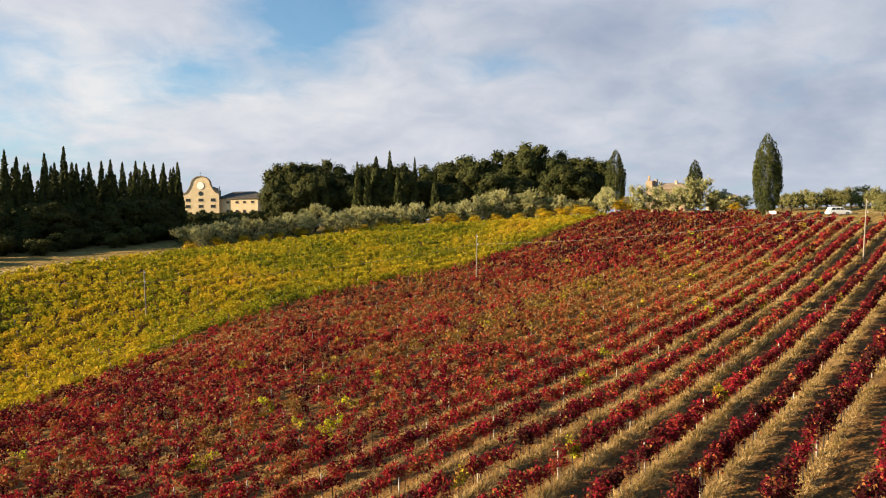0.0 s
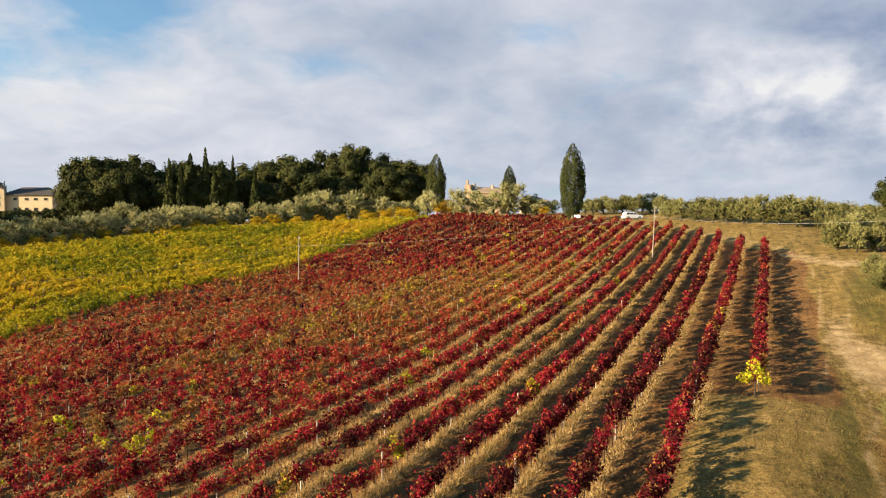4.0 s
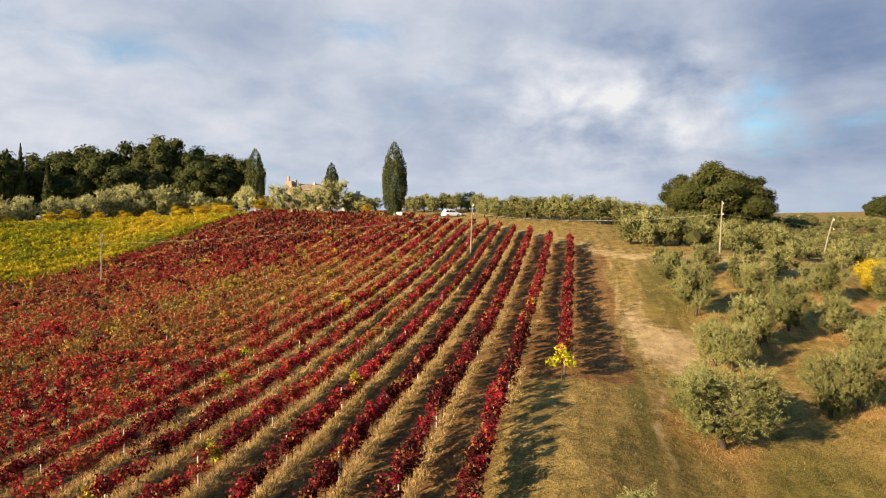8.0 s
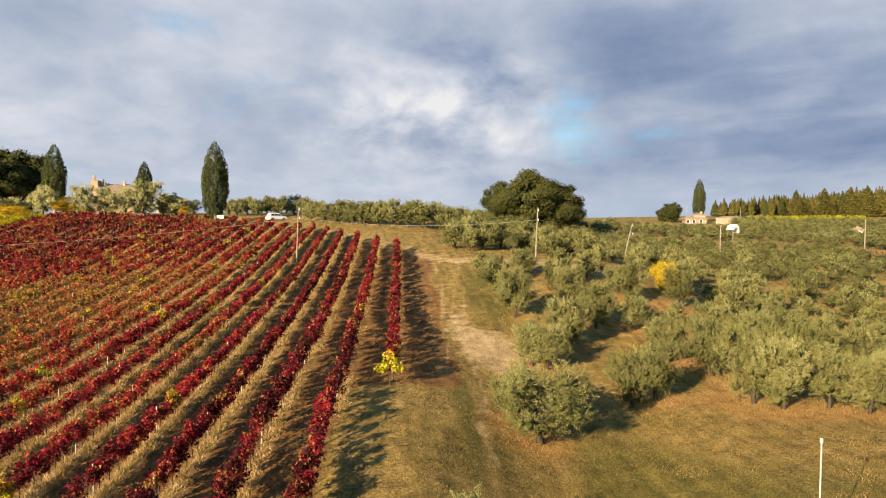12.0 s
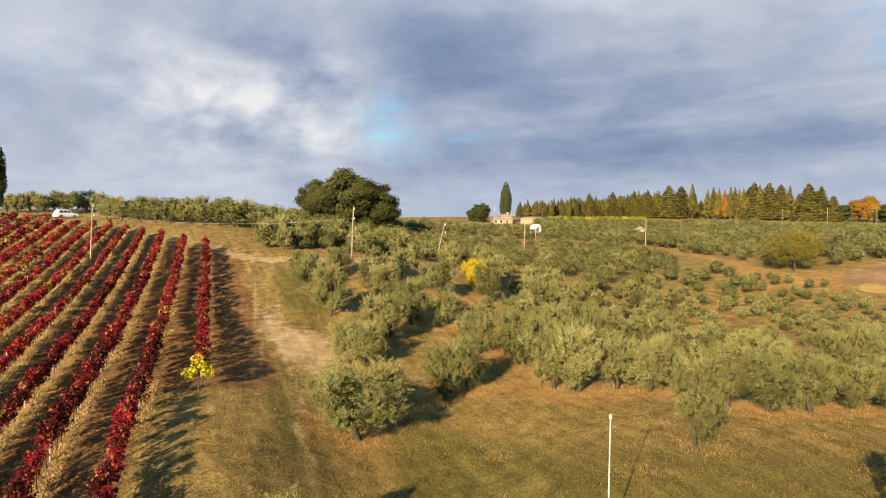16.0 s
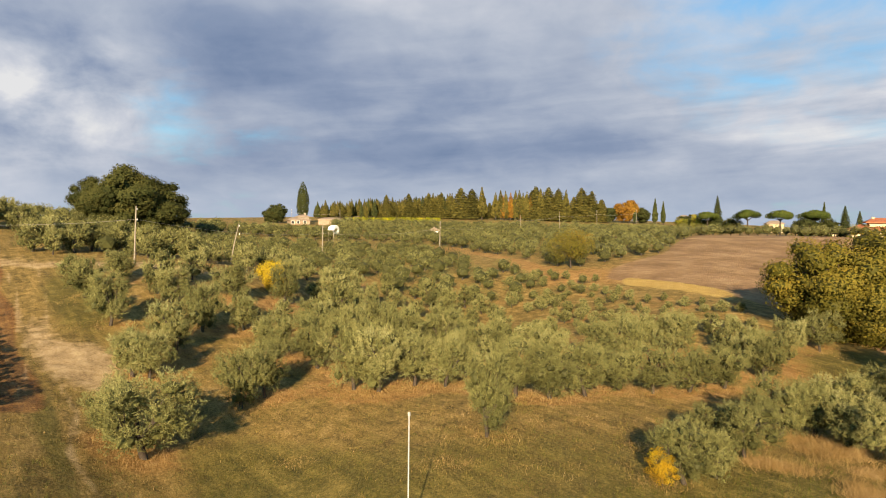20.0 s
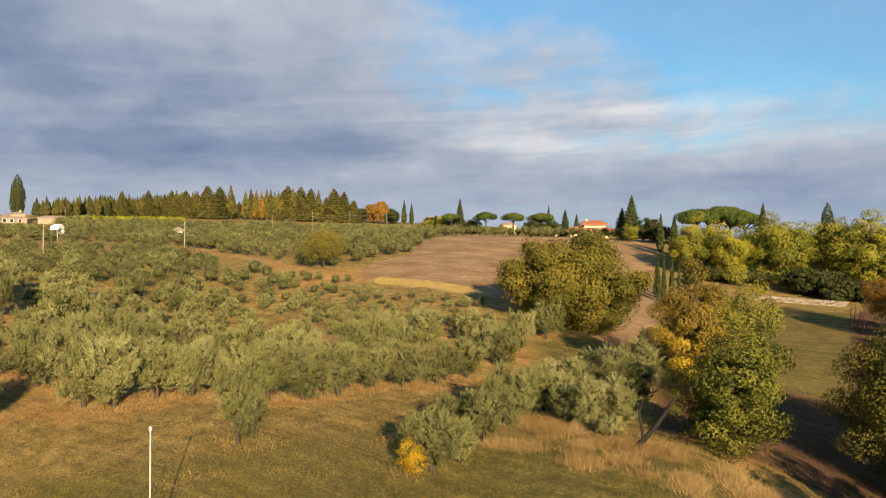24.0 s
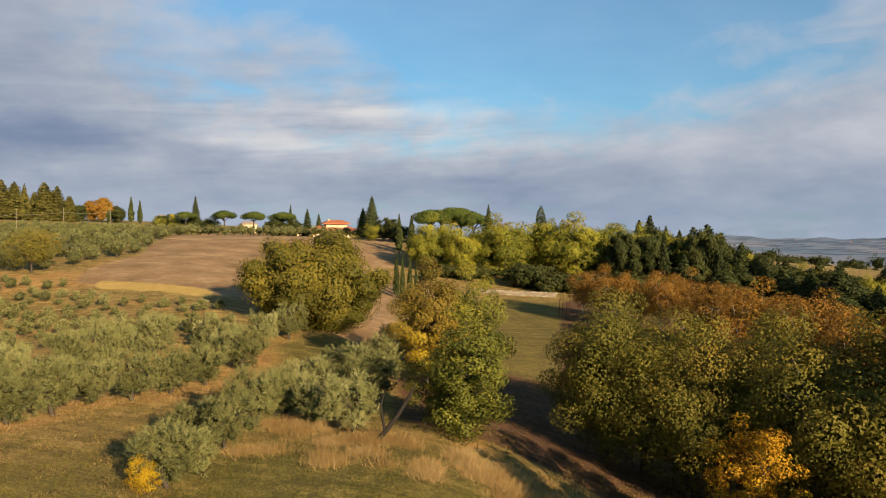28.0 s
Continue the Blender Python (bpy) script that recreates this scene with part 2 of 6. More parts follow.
GREEN_LEAF = leaf_material("autumn_green_leaf", [(0.0, (0.018, 0.024, 0.005)), (0.3, (0.062, 0.066, 0.012)), (0.55, (0.138, 0.13, 0.02)), (0.78, (0.225, 0.175, 0.02)), (1.0, (0.33, 0.19, 0.018))], 0.18)
LIME_LEAF = leaf_material("lime_green_leaf", [(0.0, (0.028, 0.036, 0.007)), (0.4, (0.125, 0.125, 0.018)), (0.7, (0.245, 0.215, 0.023)), (1.0, (0.38, 0.29, 0.025))], 0.22)
ROUND_LEAF = leaf_material("yellowing_oak_leaf", [(0.0, (0.022, 0.026, 0.005)), (0.35, (0.088, 0.076, 0.012)), (0.6, (0.17, 0.132, 0.02)), (0.8, (0.26, 0.165, 0.022)), (1.0, (0.34, 0.15, 0.02))], 0.2)
BROWN_LEAF = leaf_material("browning_leaf", [(0.0, (0.035, 0.036, 0.008)), (0.35, (0.084, 0.078, 0.014)), (0.6, (0.132, 0.112, 0.019)), (0.8, (0.175, 0.126, 0.02)), (1.0, (0.22, 0.115, 0.018))], 0.2)
POPLAR_LEAF = leaf_material("thinning_poplar_leaf", [(0.0, (0.085, 0.062, 0.014)), (0.3, (0.20, 0.135, 0.022)), (0.6, (0.32, 0.22, 0.018)), (1.0, (0.52, 0.38, 0.02))], 0.28)
GOLD_LEAF = leaf_material("golden_leaf", [(0.0, (0.16, 0.10, 0.012)), (0.5, (0.39, 0.225, 0.012)), (1.0, (0.58, 0.43, 0.02))], 0.3)
AMBER_LEAF = leaf_material("amber_leaf", [(0.0, (0.10, 0.055, 0.010)), (0.4, (0.27, 0.135, 0.012)), (0.75, (0.44, 0.24, 0.014)), (1.0, (0.54, 0.34, 0.02))], 0.3)
RUST_LEAF = leaf_material("rusty_leaf", [(0.0, (0.07, 0.042, 0.012)), (0.5, (0.20, 0.098, 0.017)), (1.0, (0.34, 0.185, 0.025))], 0.28)
STRAW = leaf_material("dry_grass_blade", [(0.0, (0.06, 0.065, 0.012)), (0.25, (0.12, 0.10, 0.022)), (0.5, (0.25, 0.165, 0.045)), (0.75, (0.42, 0.285, 0.12)), (1.0, (0.55, 0.405, 0.21))], 0.25, 0.8)
DEAD_GRASS = leaf_material("dead_grass_blade", [(0.0, (0.08, 0.055, 0.018)), (0.4, (0.22, 0.138, 0.048)), (0.75, (0.38, 0.245, 0.095)), (1.0, (0.52, 0.37, 0.18))], 0.25, 0.85)
BARK = plain("grey_brown_bark", (0.025, 0.019, 0.014), (0.085, 0.064, 0.047), 6.0, 0.9, 60.0, 0.7)
PALE_BARK = plain("pale_bark", (0.25, 0.21, 0.16), (0.45, 0.4, 0.33), 4.0, 0.9, 50.0, 0.6)
POST_WOOD = plain("weathered_post_wood", (0.20, 0.16, 0.12), (0.42, 0.36, 0.29), 5.0, 0.9, 80.0, 0.5)
CONCRETE = plain("pale_concrete_post", (0.34, 0.32, 0.28), (0.54, 0.51, 0.46), 4.0, 0.85, 60.0, 0.3)

# ---------------------------------------------------------------- meshes
rng = np.random.default_rng(7)


def mesh_np(name, verts, quads, mat, tint=None, smooth=False, normals=None):
    me = bpy.data.meshes.new(name)
    verts, quads = np.asarray(verts, np.float32), np.asarray(quads, np.int32)
    n = quads.shape[1]
    me.vertices.add(len(verts))
    me.vertices.foreach_set("co", verts.ravel())
    me.loops.add(quads.size)
    me.loops.foreach_set("vertex_index", quads.ravel())
    me.polygons.add(len(quads))
    me.polygons.foreach_set("loop_start", np.arange(0, quads.size, n, dtype=np.int32))
    me.polygons.foreach_set("use_smooth", np.full(len(quads), smooth))
    if tint is not None:
        at = me.attributes.new("tint", "FLOAT", "FACE")
        at.data.foreach_set("value", np.asarray(tint, np.float32))
    me.update(calc_edges=True)
    if normals is not None:
        at = me.attributes.new("custom_normal", "FLOAT_VECTOR", "POINT")
        at.data.foreach_set("vector", np.asarray(normals, np.float32).ravel())
        me.update()
    me.materials.append(mat)
    return me


def unit(v):
    return v / np.maximum(np.linalg.norm(v, axis=1, keepdims=True), 1e-6)


def facets():
    """The corners and faces of a twenty-sided mass."""
    bm = bmesh.new()
    bmesh.ops.create_icosphere(bm, subdivisions=1, radius=1.0)
    v, f = np.array([p.co for p in bm.verts]), np.array([[p.index for p in q.verts] for q in bm.faces])
    bm.free()
    return v, f


ICO_V, ICO_F = facets()


def shrunk(lobes, k):
    """The clumps of a crown, each drawn in to the share k of its size."""
    return [(a, b, c, x * k, y * k, z * k) for a, b, c, x, y, z in lobes]


def leaf_mesh(name, pos, size, tint, mat, out=None, wide=0.6, up=0.0, wild=0.9, r=None, clump=0.8, axis=None, grain=0.75, core=None, dark=0.12):
    """One pointed leaf (or spray of leaves) at every point. out: where the leaves face; up: how far they point upwards.
    core: clumps (x, y, z, rx, ry, rz) filled by small faceted masses; their tint, dark, paints in the shade inside the
    crown."""
    r = r or rng
    n = len(pos)
    size = np.broadcast_to(np.asarray(size, float), (n,)) * r.uniform(0.7, 1.3, n)
    nor = r.normal(size=(n, 3)) * wild
    if out is not None:
        nor = nor + out
    nor = unit(nor)
    if axis is None:
        a = unit(np.cross(nor, r.normal(size=(n, 3))) + np.array((0, 0, up)))
    else:
        a = unit(axis + r.normal(size=(n, 3)) * 0.55)
    b = unit(np.cross(nor, a))
    L, W = (a * size[:, None]), (b * (size * wide * 0.5)[:, None])
    v = np.stack([pos - L * 0.4 - W, pos + L * 0.6, pos - L * 0.4 + W], 1).reshape(-1, 3)
    q = np.arange(n * 3).reshape(n, 3)
    # the leaves of a clump are shaded together, as one soft mass
    soft = None if out is None else np.repeat(unit(unit(np.asarray(out, float)) * clump + nor * grain), 3, 0)
    # faceted masses tinted dark: the crown's inner shade is put into their colour
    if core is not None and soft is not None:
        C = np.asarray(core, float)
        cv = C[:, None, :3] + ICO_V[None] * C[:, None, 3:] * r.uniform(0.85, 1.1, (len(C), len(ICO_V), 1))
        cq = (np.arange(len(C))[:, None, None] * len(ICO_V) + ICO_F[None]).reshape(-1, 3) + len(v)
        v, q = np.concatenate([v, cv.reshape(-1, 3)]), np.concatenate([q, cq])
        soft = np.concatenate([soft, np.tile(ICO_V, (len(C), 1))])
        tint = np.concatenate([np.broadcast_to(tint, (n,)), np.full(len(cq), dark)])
    return mesh_np(name, v, q, mat, tint, normals=soft)


def tubes(name, runs, mat, sides=7):
    """Round tapering limbs: each run is [(point, radius), ...]."""
    V, F = [], []
    for run in runs:
        base = len(V)
        pts = [Vector(p) for p, _ in run]
        for i, (p, rad) in enumerate(run):
            d = (pts[min(i + 1, len(pts) - 1)] - pts[max(i - 1, 0)]).normalized()
            u = d.orthogonal().normalized() if i == 0 else (u - d * u.dot(d)).normalized()
            w = d.cross(u)
            for k in range(sides):
                t = 2 * math.pi * k / sides
                V.append(tuple(pts[i] + (u * math.cos(t) + w * math.sin(t)) * rad))
        for i in range(len(run) - 1):
            for k in range(sides):
                a, b = base + i * sides + k, base + i * sides + (k + 1) % sides
                F.append((a, b, b + sides, a + sides))
    return mesh_np(name, V, F, mat, smooth=True)


def thing(name, label, category, group="", kind="", at=None):
    ob = new(name)
    ob.empty_display_size = 0.3
    if at is not None:
        ob.location = at
    return tagged(ob, label, category, group, kind)


def put(name, me, parent, label="", kind=""):
    ob = new(name, me)
    ob.parent = parent
    return tagged(ob, label, kind=kind)


def part(name, bm, mat, parent, label=""):
    me = bpy.data.meshes.new(name)
    bm.normal_update()
    bm.to_mesh(me)
    bm.free()
    me.materials.append(mat)
    return put(name, me, parent, label)


def box(bm, x0, x1, y0, y1, z0, z1):
    m = Matrix.LocRotScale(((x0 + x1) / 2, (y0 + y1) / 2, (z0 + z1) / 2), None, (x1 - x0, y1 - y0, z1 - z0))
    return bmesh.ops.create_cube(bm, size=1.0, matrix=m)["verts"]


# ---------------------------------------------------------------- ground


def knots(K, x, period=None):
    """Index of the span and Hermite weights (Catmull-Rom) for values x between knots K."""
    K = np.asarray(K, float)
    i = np.clip(np.searchsorted(K, x, "right") - 1, 0, len(K) - 2)
    h = K[i + 1] - K[i]
    t = np.clip((x - K[i]) / h, 0, 1)
    return i, h, t


def curve_table(K, T, x):
    """Rows T[k] at knots K, smoothly joined, at values x."""
    K, T = np.asarray(K, float), np.asarray(T, float)
    D = np.empty_like(T)
    D[1:-1] = (T[2:] - T[:-2]) / (K[2:] - K[:-2])[:, None]
    D[0], D[-1] = (T[1] - T[0]) / (K[1] - K[0]), (T[-1] - T[-2]) / (K[-1] - K[-2])
    i, h, t = knots(K, x)
    t2, t3 = t * t, t * t * t
    return ((2 * t3 - 3 * t2 + 1)[:, None] * T[i] + ((t3 - 2 * t2 + t) * h)[:, None] * D[i]
            + (3 * t2 - 2 * t3)[:, None] * T[i + 1] + ((t3 - t2) * h)[:, None] * D[i + 1])


def smooth(a, b, x):
    t = np.clip((x - a) / (b - a), 0, 1)
    return t * t * (3 - 2 * t)


def level(x, y):
    """Height of the ground."""
    x, y = np.atleast_1d(np.asarray(x, float)), np.atleast_1d(np.asarray(y, float))
    az = (np.degrees(np.arctan2(x, y)) + 60.0) % 360.0 - 60.0
    r = np.hypot(x, y)
    K = BEARINGS + [210, 255, 300]
    T = np.array(LEVELS + [[(a + b) / 2 for a, b in zip(LEVELS[0], LEVELS[-1])]] * 2 + [LEVELS[0]])
    rows = curve_table(K, T, az)
    # along each bearing
    Rk = np.asarray(REACH, float)
    D = np.empty_like(rows)
    D[:, 1:-1] = (rows[:, 2:] - rows[:, :-2]) / (Rk[2:] - Rk[:-2])
    D[:, 0], D[:, -1] = (rows[:, 1] - rows[:, 0]) / (Rk[1] - Rk[0]), 0.0
    i, h, t = knots(Rk, np.minimum(r, Rk[-1]))
    n = np.arange(len(x))
    t2, t3 = t * t, t * t * t
    z = ((2 * t3 - 3 * t2 + 1) * rows[n, i] + (t3 - 2 * t2 + t) * h * D[n, i]
         + (3 * t2 - 2 * t3) * rows[n, i + 1] + (t3 - t2) * h * D[n, i + 1])
    # past the crests the land falls away to a wide rolling plain
    plain_z = -27 + 4 * np.sin(x / 310 + 1.2) * np.cos(y / 270) + 2.5 * np.sin(x / 120 - y / 150)
    ridge = 32 * np.exp(-((r - 4500) / 420) ** 2) * (0.45 + 0.25 * np.sin(az / 2.1) + 0.2 * np.sin(az / 0.9 + 1) + 0.12 * np.sin(az / 0.37))
    far = smooth(360, 1000, r)
    return z * (1 - far) + (plain_z + ridge) * far


def lev(x, y):
    return float(level(x, y)[0])


ROW_WAY = 39.4                      # bearing of the vine rows
ROW_GAP = 2.8
_c, _s = math.cos(radians(ROW_WAY)), math.sin(radians(ROW_WAY))


def field_xy(u, w):
    """u metres along the vine rows, w metres to their left."""
    return u * _s - w * _c, u * _c + w * _s


def to_field(x, y):
    return x * _s + y * _c, -x * _c + y * _s


ROW_ENDS = ([0, 1.4, 4.2, 7.4, 10.9, 13.6, 16.6, 25, 40, 70, 80, 92, 100, 107], [92, 93, 98, 104.5, 112, 117, 122, 131, 142, 149, 141, 129, 120, 112])

ROW_STARTS = ([0, 2.9, 3.2, 12, 40, 70, 107], [39.5, 39.5, 21, 4, -14, -10, 0])

# the nearer olives: bearing, distance, size
NEAR = [(50.7, 33.8, 1.42), (48.9, 35.4, 0.72), (57.8, 40.5, 0.85), (59.6, 42.0, 0.8), (60.6, 50.5, 0.82), (50.0, 46.5, 0.95), (53.0, 51.0, 1.02), (48.6, 58.0, 0.95), (52.8, 63.5, 0.95), (57.4, 66.0, 0.98), (55.0, 56.5, 0.92), (61.2, 68.0, 0.95), (63.7, 48.0, 1.0), (66.6, 42.0, 0.98), (68.6, 41.0, 1.02), (71.5, 42.0, 0.92), (74.0, 41.5, 0.8), (75.6, 45.0, 0.8), (77.4, 30.4, 0.72), (79.7, 38.8, 0.95), (82.4, 39.0, 0.92), (85.2, 40.8, 0.92), (87.8, 43.8, 0.8), (90.4, 44.2, 0.84), (93.1, 46.0, 0.85), (95.6, 48.4, 0.86), (98.3, 52.0, 0.85), (88.9, 53.0, 0.95), (86.4, 51.5, 0.8), (97.6, 55.5, 0.95), (99.9, 59.0, 0.78), (101.9, 63.5, 0.85), (92.0, 57.5, 0.9), (82.0, 48.0, 0.9), (78.0, 49.0, 0.92), (70.2, 48.5, 0.95), (66.5, 52.0, 0.95), (58.0, 57.5, 0.85), (63.5, 58.0, 0.95), (73.8, 52.5, 0.92), (67.8, 60.0, 0.95), (46.9, 66.5, 0.85), (49.2, 72.0, 0.9), (51.2, 46.0, 0.7)]


def zones(x, y):
    """Shares of the ground's surfaces: vineyard soil, wheel track, green grass, dry reddish grass, ploughed earth, far
    land, golden stubble, fallen leaves with tree shade painted in.
    """
    u, w = to_field(x, y)
    r = np.hypot(x, y)
    az = np.degrees(np.arctan2(x, y))
    last = np.interp(w, *ROW_ENDS)
    first = np.interp(w, *ROW_STARTS)
    vine = smooth(-4.2, -2.4, w + 0.3 * np.sin(u / 3.1)) * smooth(108, 106, w) * smooth(2.0, -0.5, u - last) * smooth(-2.0, 0.5, u - first)
    left = np.interp(u, [28, 36, 42, 51, 58, 72, 80, 88, 93], [-2.6, -2.4, -2.4, -3.6, -3.5, -4.0, -3.9, -3.4, -1.0])
    right = np.interp(u, [24, 28, 31, 33, 39, 48, 58, 71, 80, 88], [-5.4, -4.4, -3.9, -3.7, -4.7, -4.4, -5.1, -6.1, -6.6, -6.0])
    rut = np.maximum(np.exp(-((w - left) / 0.34) ** 2) * smooth(36, 46, u), np.exp(-((w - right) / 0.34) ** 2)) * smooth(22, 32, u) * smooth(98, 88, u)
    patch = 1.2 * np.exp(-(((u - 48.5) / 6.0) ** 2 + ((w + 6.4) / 2.3) ** 2)) + 0.7 * np.exp(-(((u - 57) / 7) ** 2 + ((w + 4.4) / 1.2) ** 2))
    path = np.exp(-((r - np.interp(az, [40, 43.5, 47, 51, 55, 60], [91, 84.5, 82.5, 80.5, 77.5, 74])) / 3.2) ** 2) * smooth(38.5, 41, az) * smooth(61, 54, az)
    top = np.exp(-((u - 96 - 1.55 * w) / 5.0) ** 2) * smooth(-30, -8, w) * smooth(70, 40, w)
    track = np.clip(np.maximum(np.maximum(rut * 0.55, patch * 0.8), np.maximum(top * 0.42, path * 0.62)), 0, 1)
    track = np.maximum(track, np.exp(-((w - 109.5) / 2.0) ** 2) * 0.75)
    track = np.maximum(track, np.exp(-((u - last - 4.5) / 2.2) ** 2) * smooth(66, 74, w) * smooth(112, 106, w) * 0.6)
    lip = 97.0 - 1.75 * (az - 88.3)
    plough = smooth(-1.0, 2.0, r - lip) * smooth(250, 225, r) * smooth(-0.8, 0.8, az - np.interp(r, [97, 108, 123, 183, 240], [86.6, 87.2, 91.0, 93.9, 95.8])) * smooth(112, 108.5, az)
    shaded_litter = smooth(108, 113, az) * smooth(34.5, 37, r + 0.15 * (az - 118)) * smooth(62, 55, r + 0.2 * (az - 118)) + smooth(122.5, 125, az) * smooth(55, 60, r) * smooth(112, 100, r)
    gold = 1.25 * np.exp(-((r - lip) / 2.8) ** 2) * smooth(87.6, 88.6, az) * smooth(97.0, 95.2, az)
    green = np.exp(-(((u - 66) / 14) ** 2 + ((w + 8.0) / 2.5) ** 2)) + 0.8 * np.exp(-(((u - 38) / 14) ** 2 + ((w + 3.2) / 0.8) ** 2)) + 0.7 * np.exp(-(((u - 30) / 8) ** 2 + ((w + 10) / 3) ** 2)) + np.exp(-(((x - 58) / 7) ** 2 + ((y + 16) / 6) ** 2))
    green = green + smooth(45, 52, r) * smooth(108, 100, r) * smooth(113, 117, az) * smooth(128, 124, az) * 0.6
    green = green + smooth(38, 28, r) * smooth(50, 62, az) * smooth(140, 122, az) * np.interp(az, [60, 85, 100], [0.58, 0.6, 0.75])
    rust = smooth(40, 52, az) * smooth(112, 104, az) * smooth(32, 44, r) * smooth(200, 150, r) * 0.34
    rust = np.maximum(rust, smooth(112, 116, az) * smooth(140, 132, az) * smooth(31, 34, r) * smooth(75, 60, r) * 0.45)
    band = np.interp(az, [72, 74.7, 79.3, 82, 84, 88], [165, 157, 127, 110, 106, 102])
    rust = rust + 1.1 * np.exp(-((r - band) / 5.0) ** 2) * smooth(72, 75, az) * smooth(89.5, 88, az)
    # uncut tufts at the feet of the olives
    for a, q, s in NEAR:
        c = bearing(a, q)
        rust = rust + 1.1 * np.exp(-(((x - c.x) ** 2 + (y - c.y) ** 2) / (2.1 * s) ** 2))
    rust = np.minimum(rust, 1.2)
    return vine, track, np.clip(green, 0, 1), rust, plough, smooth(320, 700, r), gold, shaded_litter


def ground_material():
    mat, g, bs, _ = material("field_earth_and_grass", 0.95)
    pos = g.add("ShaderNodeTexCoord").outputs["Object"]
    x, y, z = g.xyz(pos)
    along = g.m("ADD", g.m("MULTIPLY", x, _s), g.m("MULTIPLY", y, _c))
    across = g.m("SUBTRACT", g.m("MULTIPLY", y, _s), g.m("MULTIPLY", x, _c))
    fine = g.noise(pos, 7.0, 6.0, 0.75)
    mid = g.noise(pos, 0.9, 6.0, 0.65, 0.5)
    wide = g.noise(pos, 0.16, 4.0, 0.55)
    # wheel and mower streaks along the rows
    streak = g.noise(g.join(g.m("MULTIPLY", along, 0.16), g.m("MULTIPLY", across, 1.5), 0.0), 1.0, 5.0, 0.65, 0.4)
    tone = g.m("ADD", g.m("ADD", g.m("MULTIPLY", fine, 0.42), g.m("MULTIPLY", mid, 0.33)), g.m("MULTIPLY", streak, 0.25))
    tone = g.m("ADD", g.m("MULTIPLY", g.m("SUBTRACT", tone, 0.5), 1.2), 0.5)
    grass = g.ramp(tone, [(0.34, (0.044, 0.032, 0.008)), (0.44, (0.142, 0.096, 0.024)), (0.53, (0.27, 0.174, 0.049)), (0.65, (0.48, 0.32, 0.115))])
    soil = g.ramp(tone, [(0.34, (0.026, 0.013, 0.005)), (0.46, (0.122, 0.056, 0.016)), (0.56, (0.245, 0.120, 0.034)), (0.68, (0.42, 0.23, 0.078))])
    lawn = g.ramp(tone, [(0.34, (0.032, 0.03, 0.007)), (0.48, (0.112, 0.088, 0.018)), (0.56, (0.185, 0.136, 0.032)), (0.66, (0.31, 0.215, 0.06))])
    dry = g.ramp(tone, [(0.33, (0.12, 0.056, 0.018)), (0.5, (0.36, 0.19, 0.058)), (0.66, (0.54, 0.33, 0.125))])
    sand = g.ramp(tone, [(0.33, (0.16, 0.10, 0.042)), (0.5, (0.41, 0.28, 0.135)), (0.66, (0.60, 0.44, 0.24))])
    straw = g.ramp(tone, [(0.3, (0.19, 0.115, 0.042)), (0.5, (0.37, 0.24, 0.092)), (0.68, (0.52, 0.365, 0.165))])
    earth = g.ramp(g.m("ADD", g.m("MULTIPLY", tone, 0.6), g.m("MULTIPLY", wide, 0.4)), [(0.38, (0.16, 0.09, 0.04)), (0.5, (0.27, 0.16, 0.075)), (0.62, (0.42, 0.275, 0.14))])
    # uncut strip under each line of vines
    off = g.m("ABSOLUTE", g.m("SUBTRACT", g.m("MODULO", g.m("ADD", across, ROW_GAP * 50 - 0.5 + ROW_GAP / 2 + 0.28), ROW_GAP), ROW_GAP / 2))
    strip = g.step(g.m("ADD", off, g.m("MULTIPLY", g.m("SUBTRACT", mid, 0.5), 0.5)), 0.56, 0.30)
    strip = g.m("MULTIPLY", strip, g.step(g.m("ADD", g.m("MULTIPLY", wide, 0.6), g.m("MULTIPLY", mid, 0.4)), 0.26, 0.40))
    soil = g.mix(g.m("MULTIPLY", strip, g.m("MULTIPLY", g.step(across, 2.0, 14.0, 0.12, 0.95), g.step(across, 18.0, 34.0, 1.0, 0.35))), soil, straw)
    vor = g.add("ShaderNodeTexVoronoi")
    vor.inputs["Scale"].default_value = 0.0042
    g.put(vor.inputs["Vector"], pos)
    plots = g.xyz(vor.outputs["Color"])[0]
    # plots and woods of the plain, with blue distance haze painted into their colours
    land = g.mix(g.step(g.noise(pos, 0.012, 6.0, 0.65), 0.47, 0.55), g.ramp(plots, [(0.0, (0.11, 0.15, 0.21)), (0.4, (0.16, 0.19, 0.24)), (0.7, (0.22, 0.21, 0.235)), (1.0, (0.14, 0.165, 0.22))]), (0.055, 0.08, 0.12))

    def share(name, soft=0.35):
        a = g.m("ADD", g.attr(name), g.m("MULTIPLY", g.m("SUBTRACT", mid, 0.5), soft))
        return g.step(a, 0.3, 0.7)

    col = grass
    col = g.mix(g.m("MULTIPLY", g.step(g.m("ADD", g.attr("rust"), g.m("MULTIPLY", g.m("SUBTRACT", wide, 0.5), 2.6)), 0.45, 0.95), 0.75), col, dry)
    col = g.mix(share("green", 0.9), col, lawn)
    col = g.mix(share("vine"), col, soil)
    # brown fallen leaves and earth, darkened to include the shade under the trees
    col = g.mix(share("shaded_litter", 0.5), col, g.ramp(tone, [(0.33, (0.035, 0.018, 0.009)), (0.5, (0.105, 0.052, 0.024)), (0.58, (0.17, 0.085, 0.035)), (0.68, (0.30, 0.16, 0.06))]))
    col = g.mix(share("plough", 0.15), col, earth)
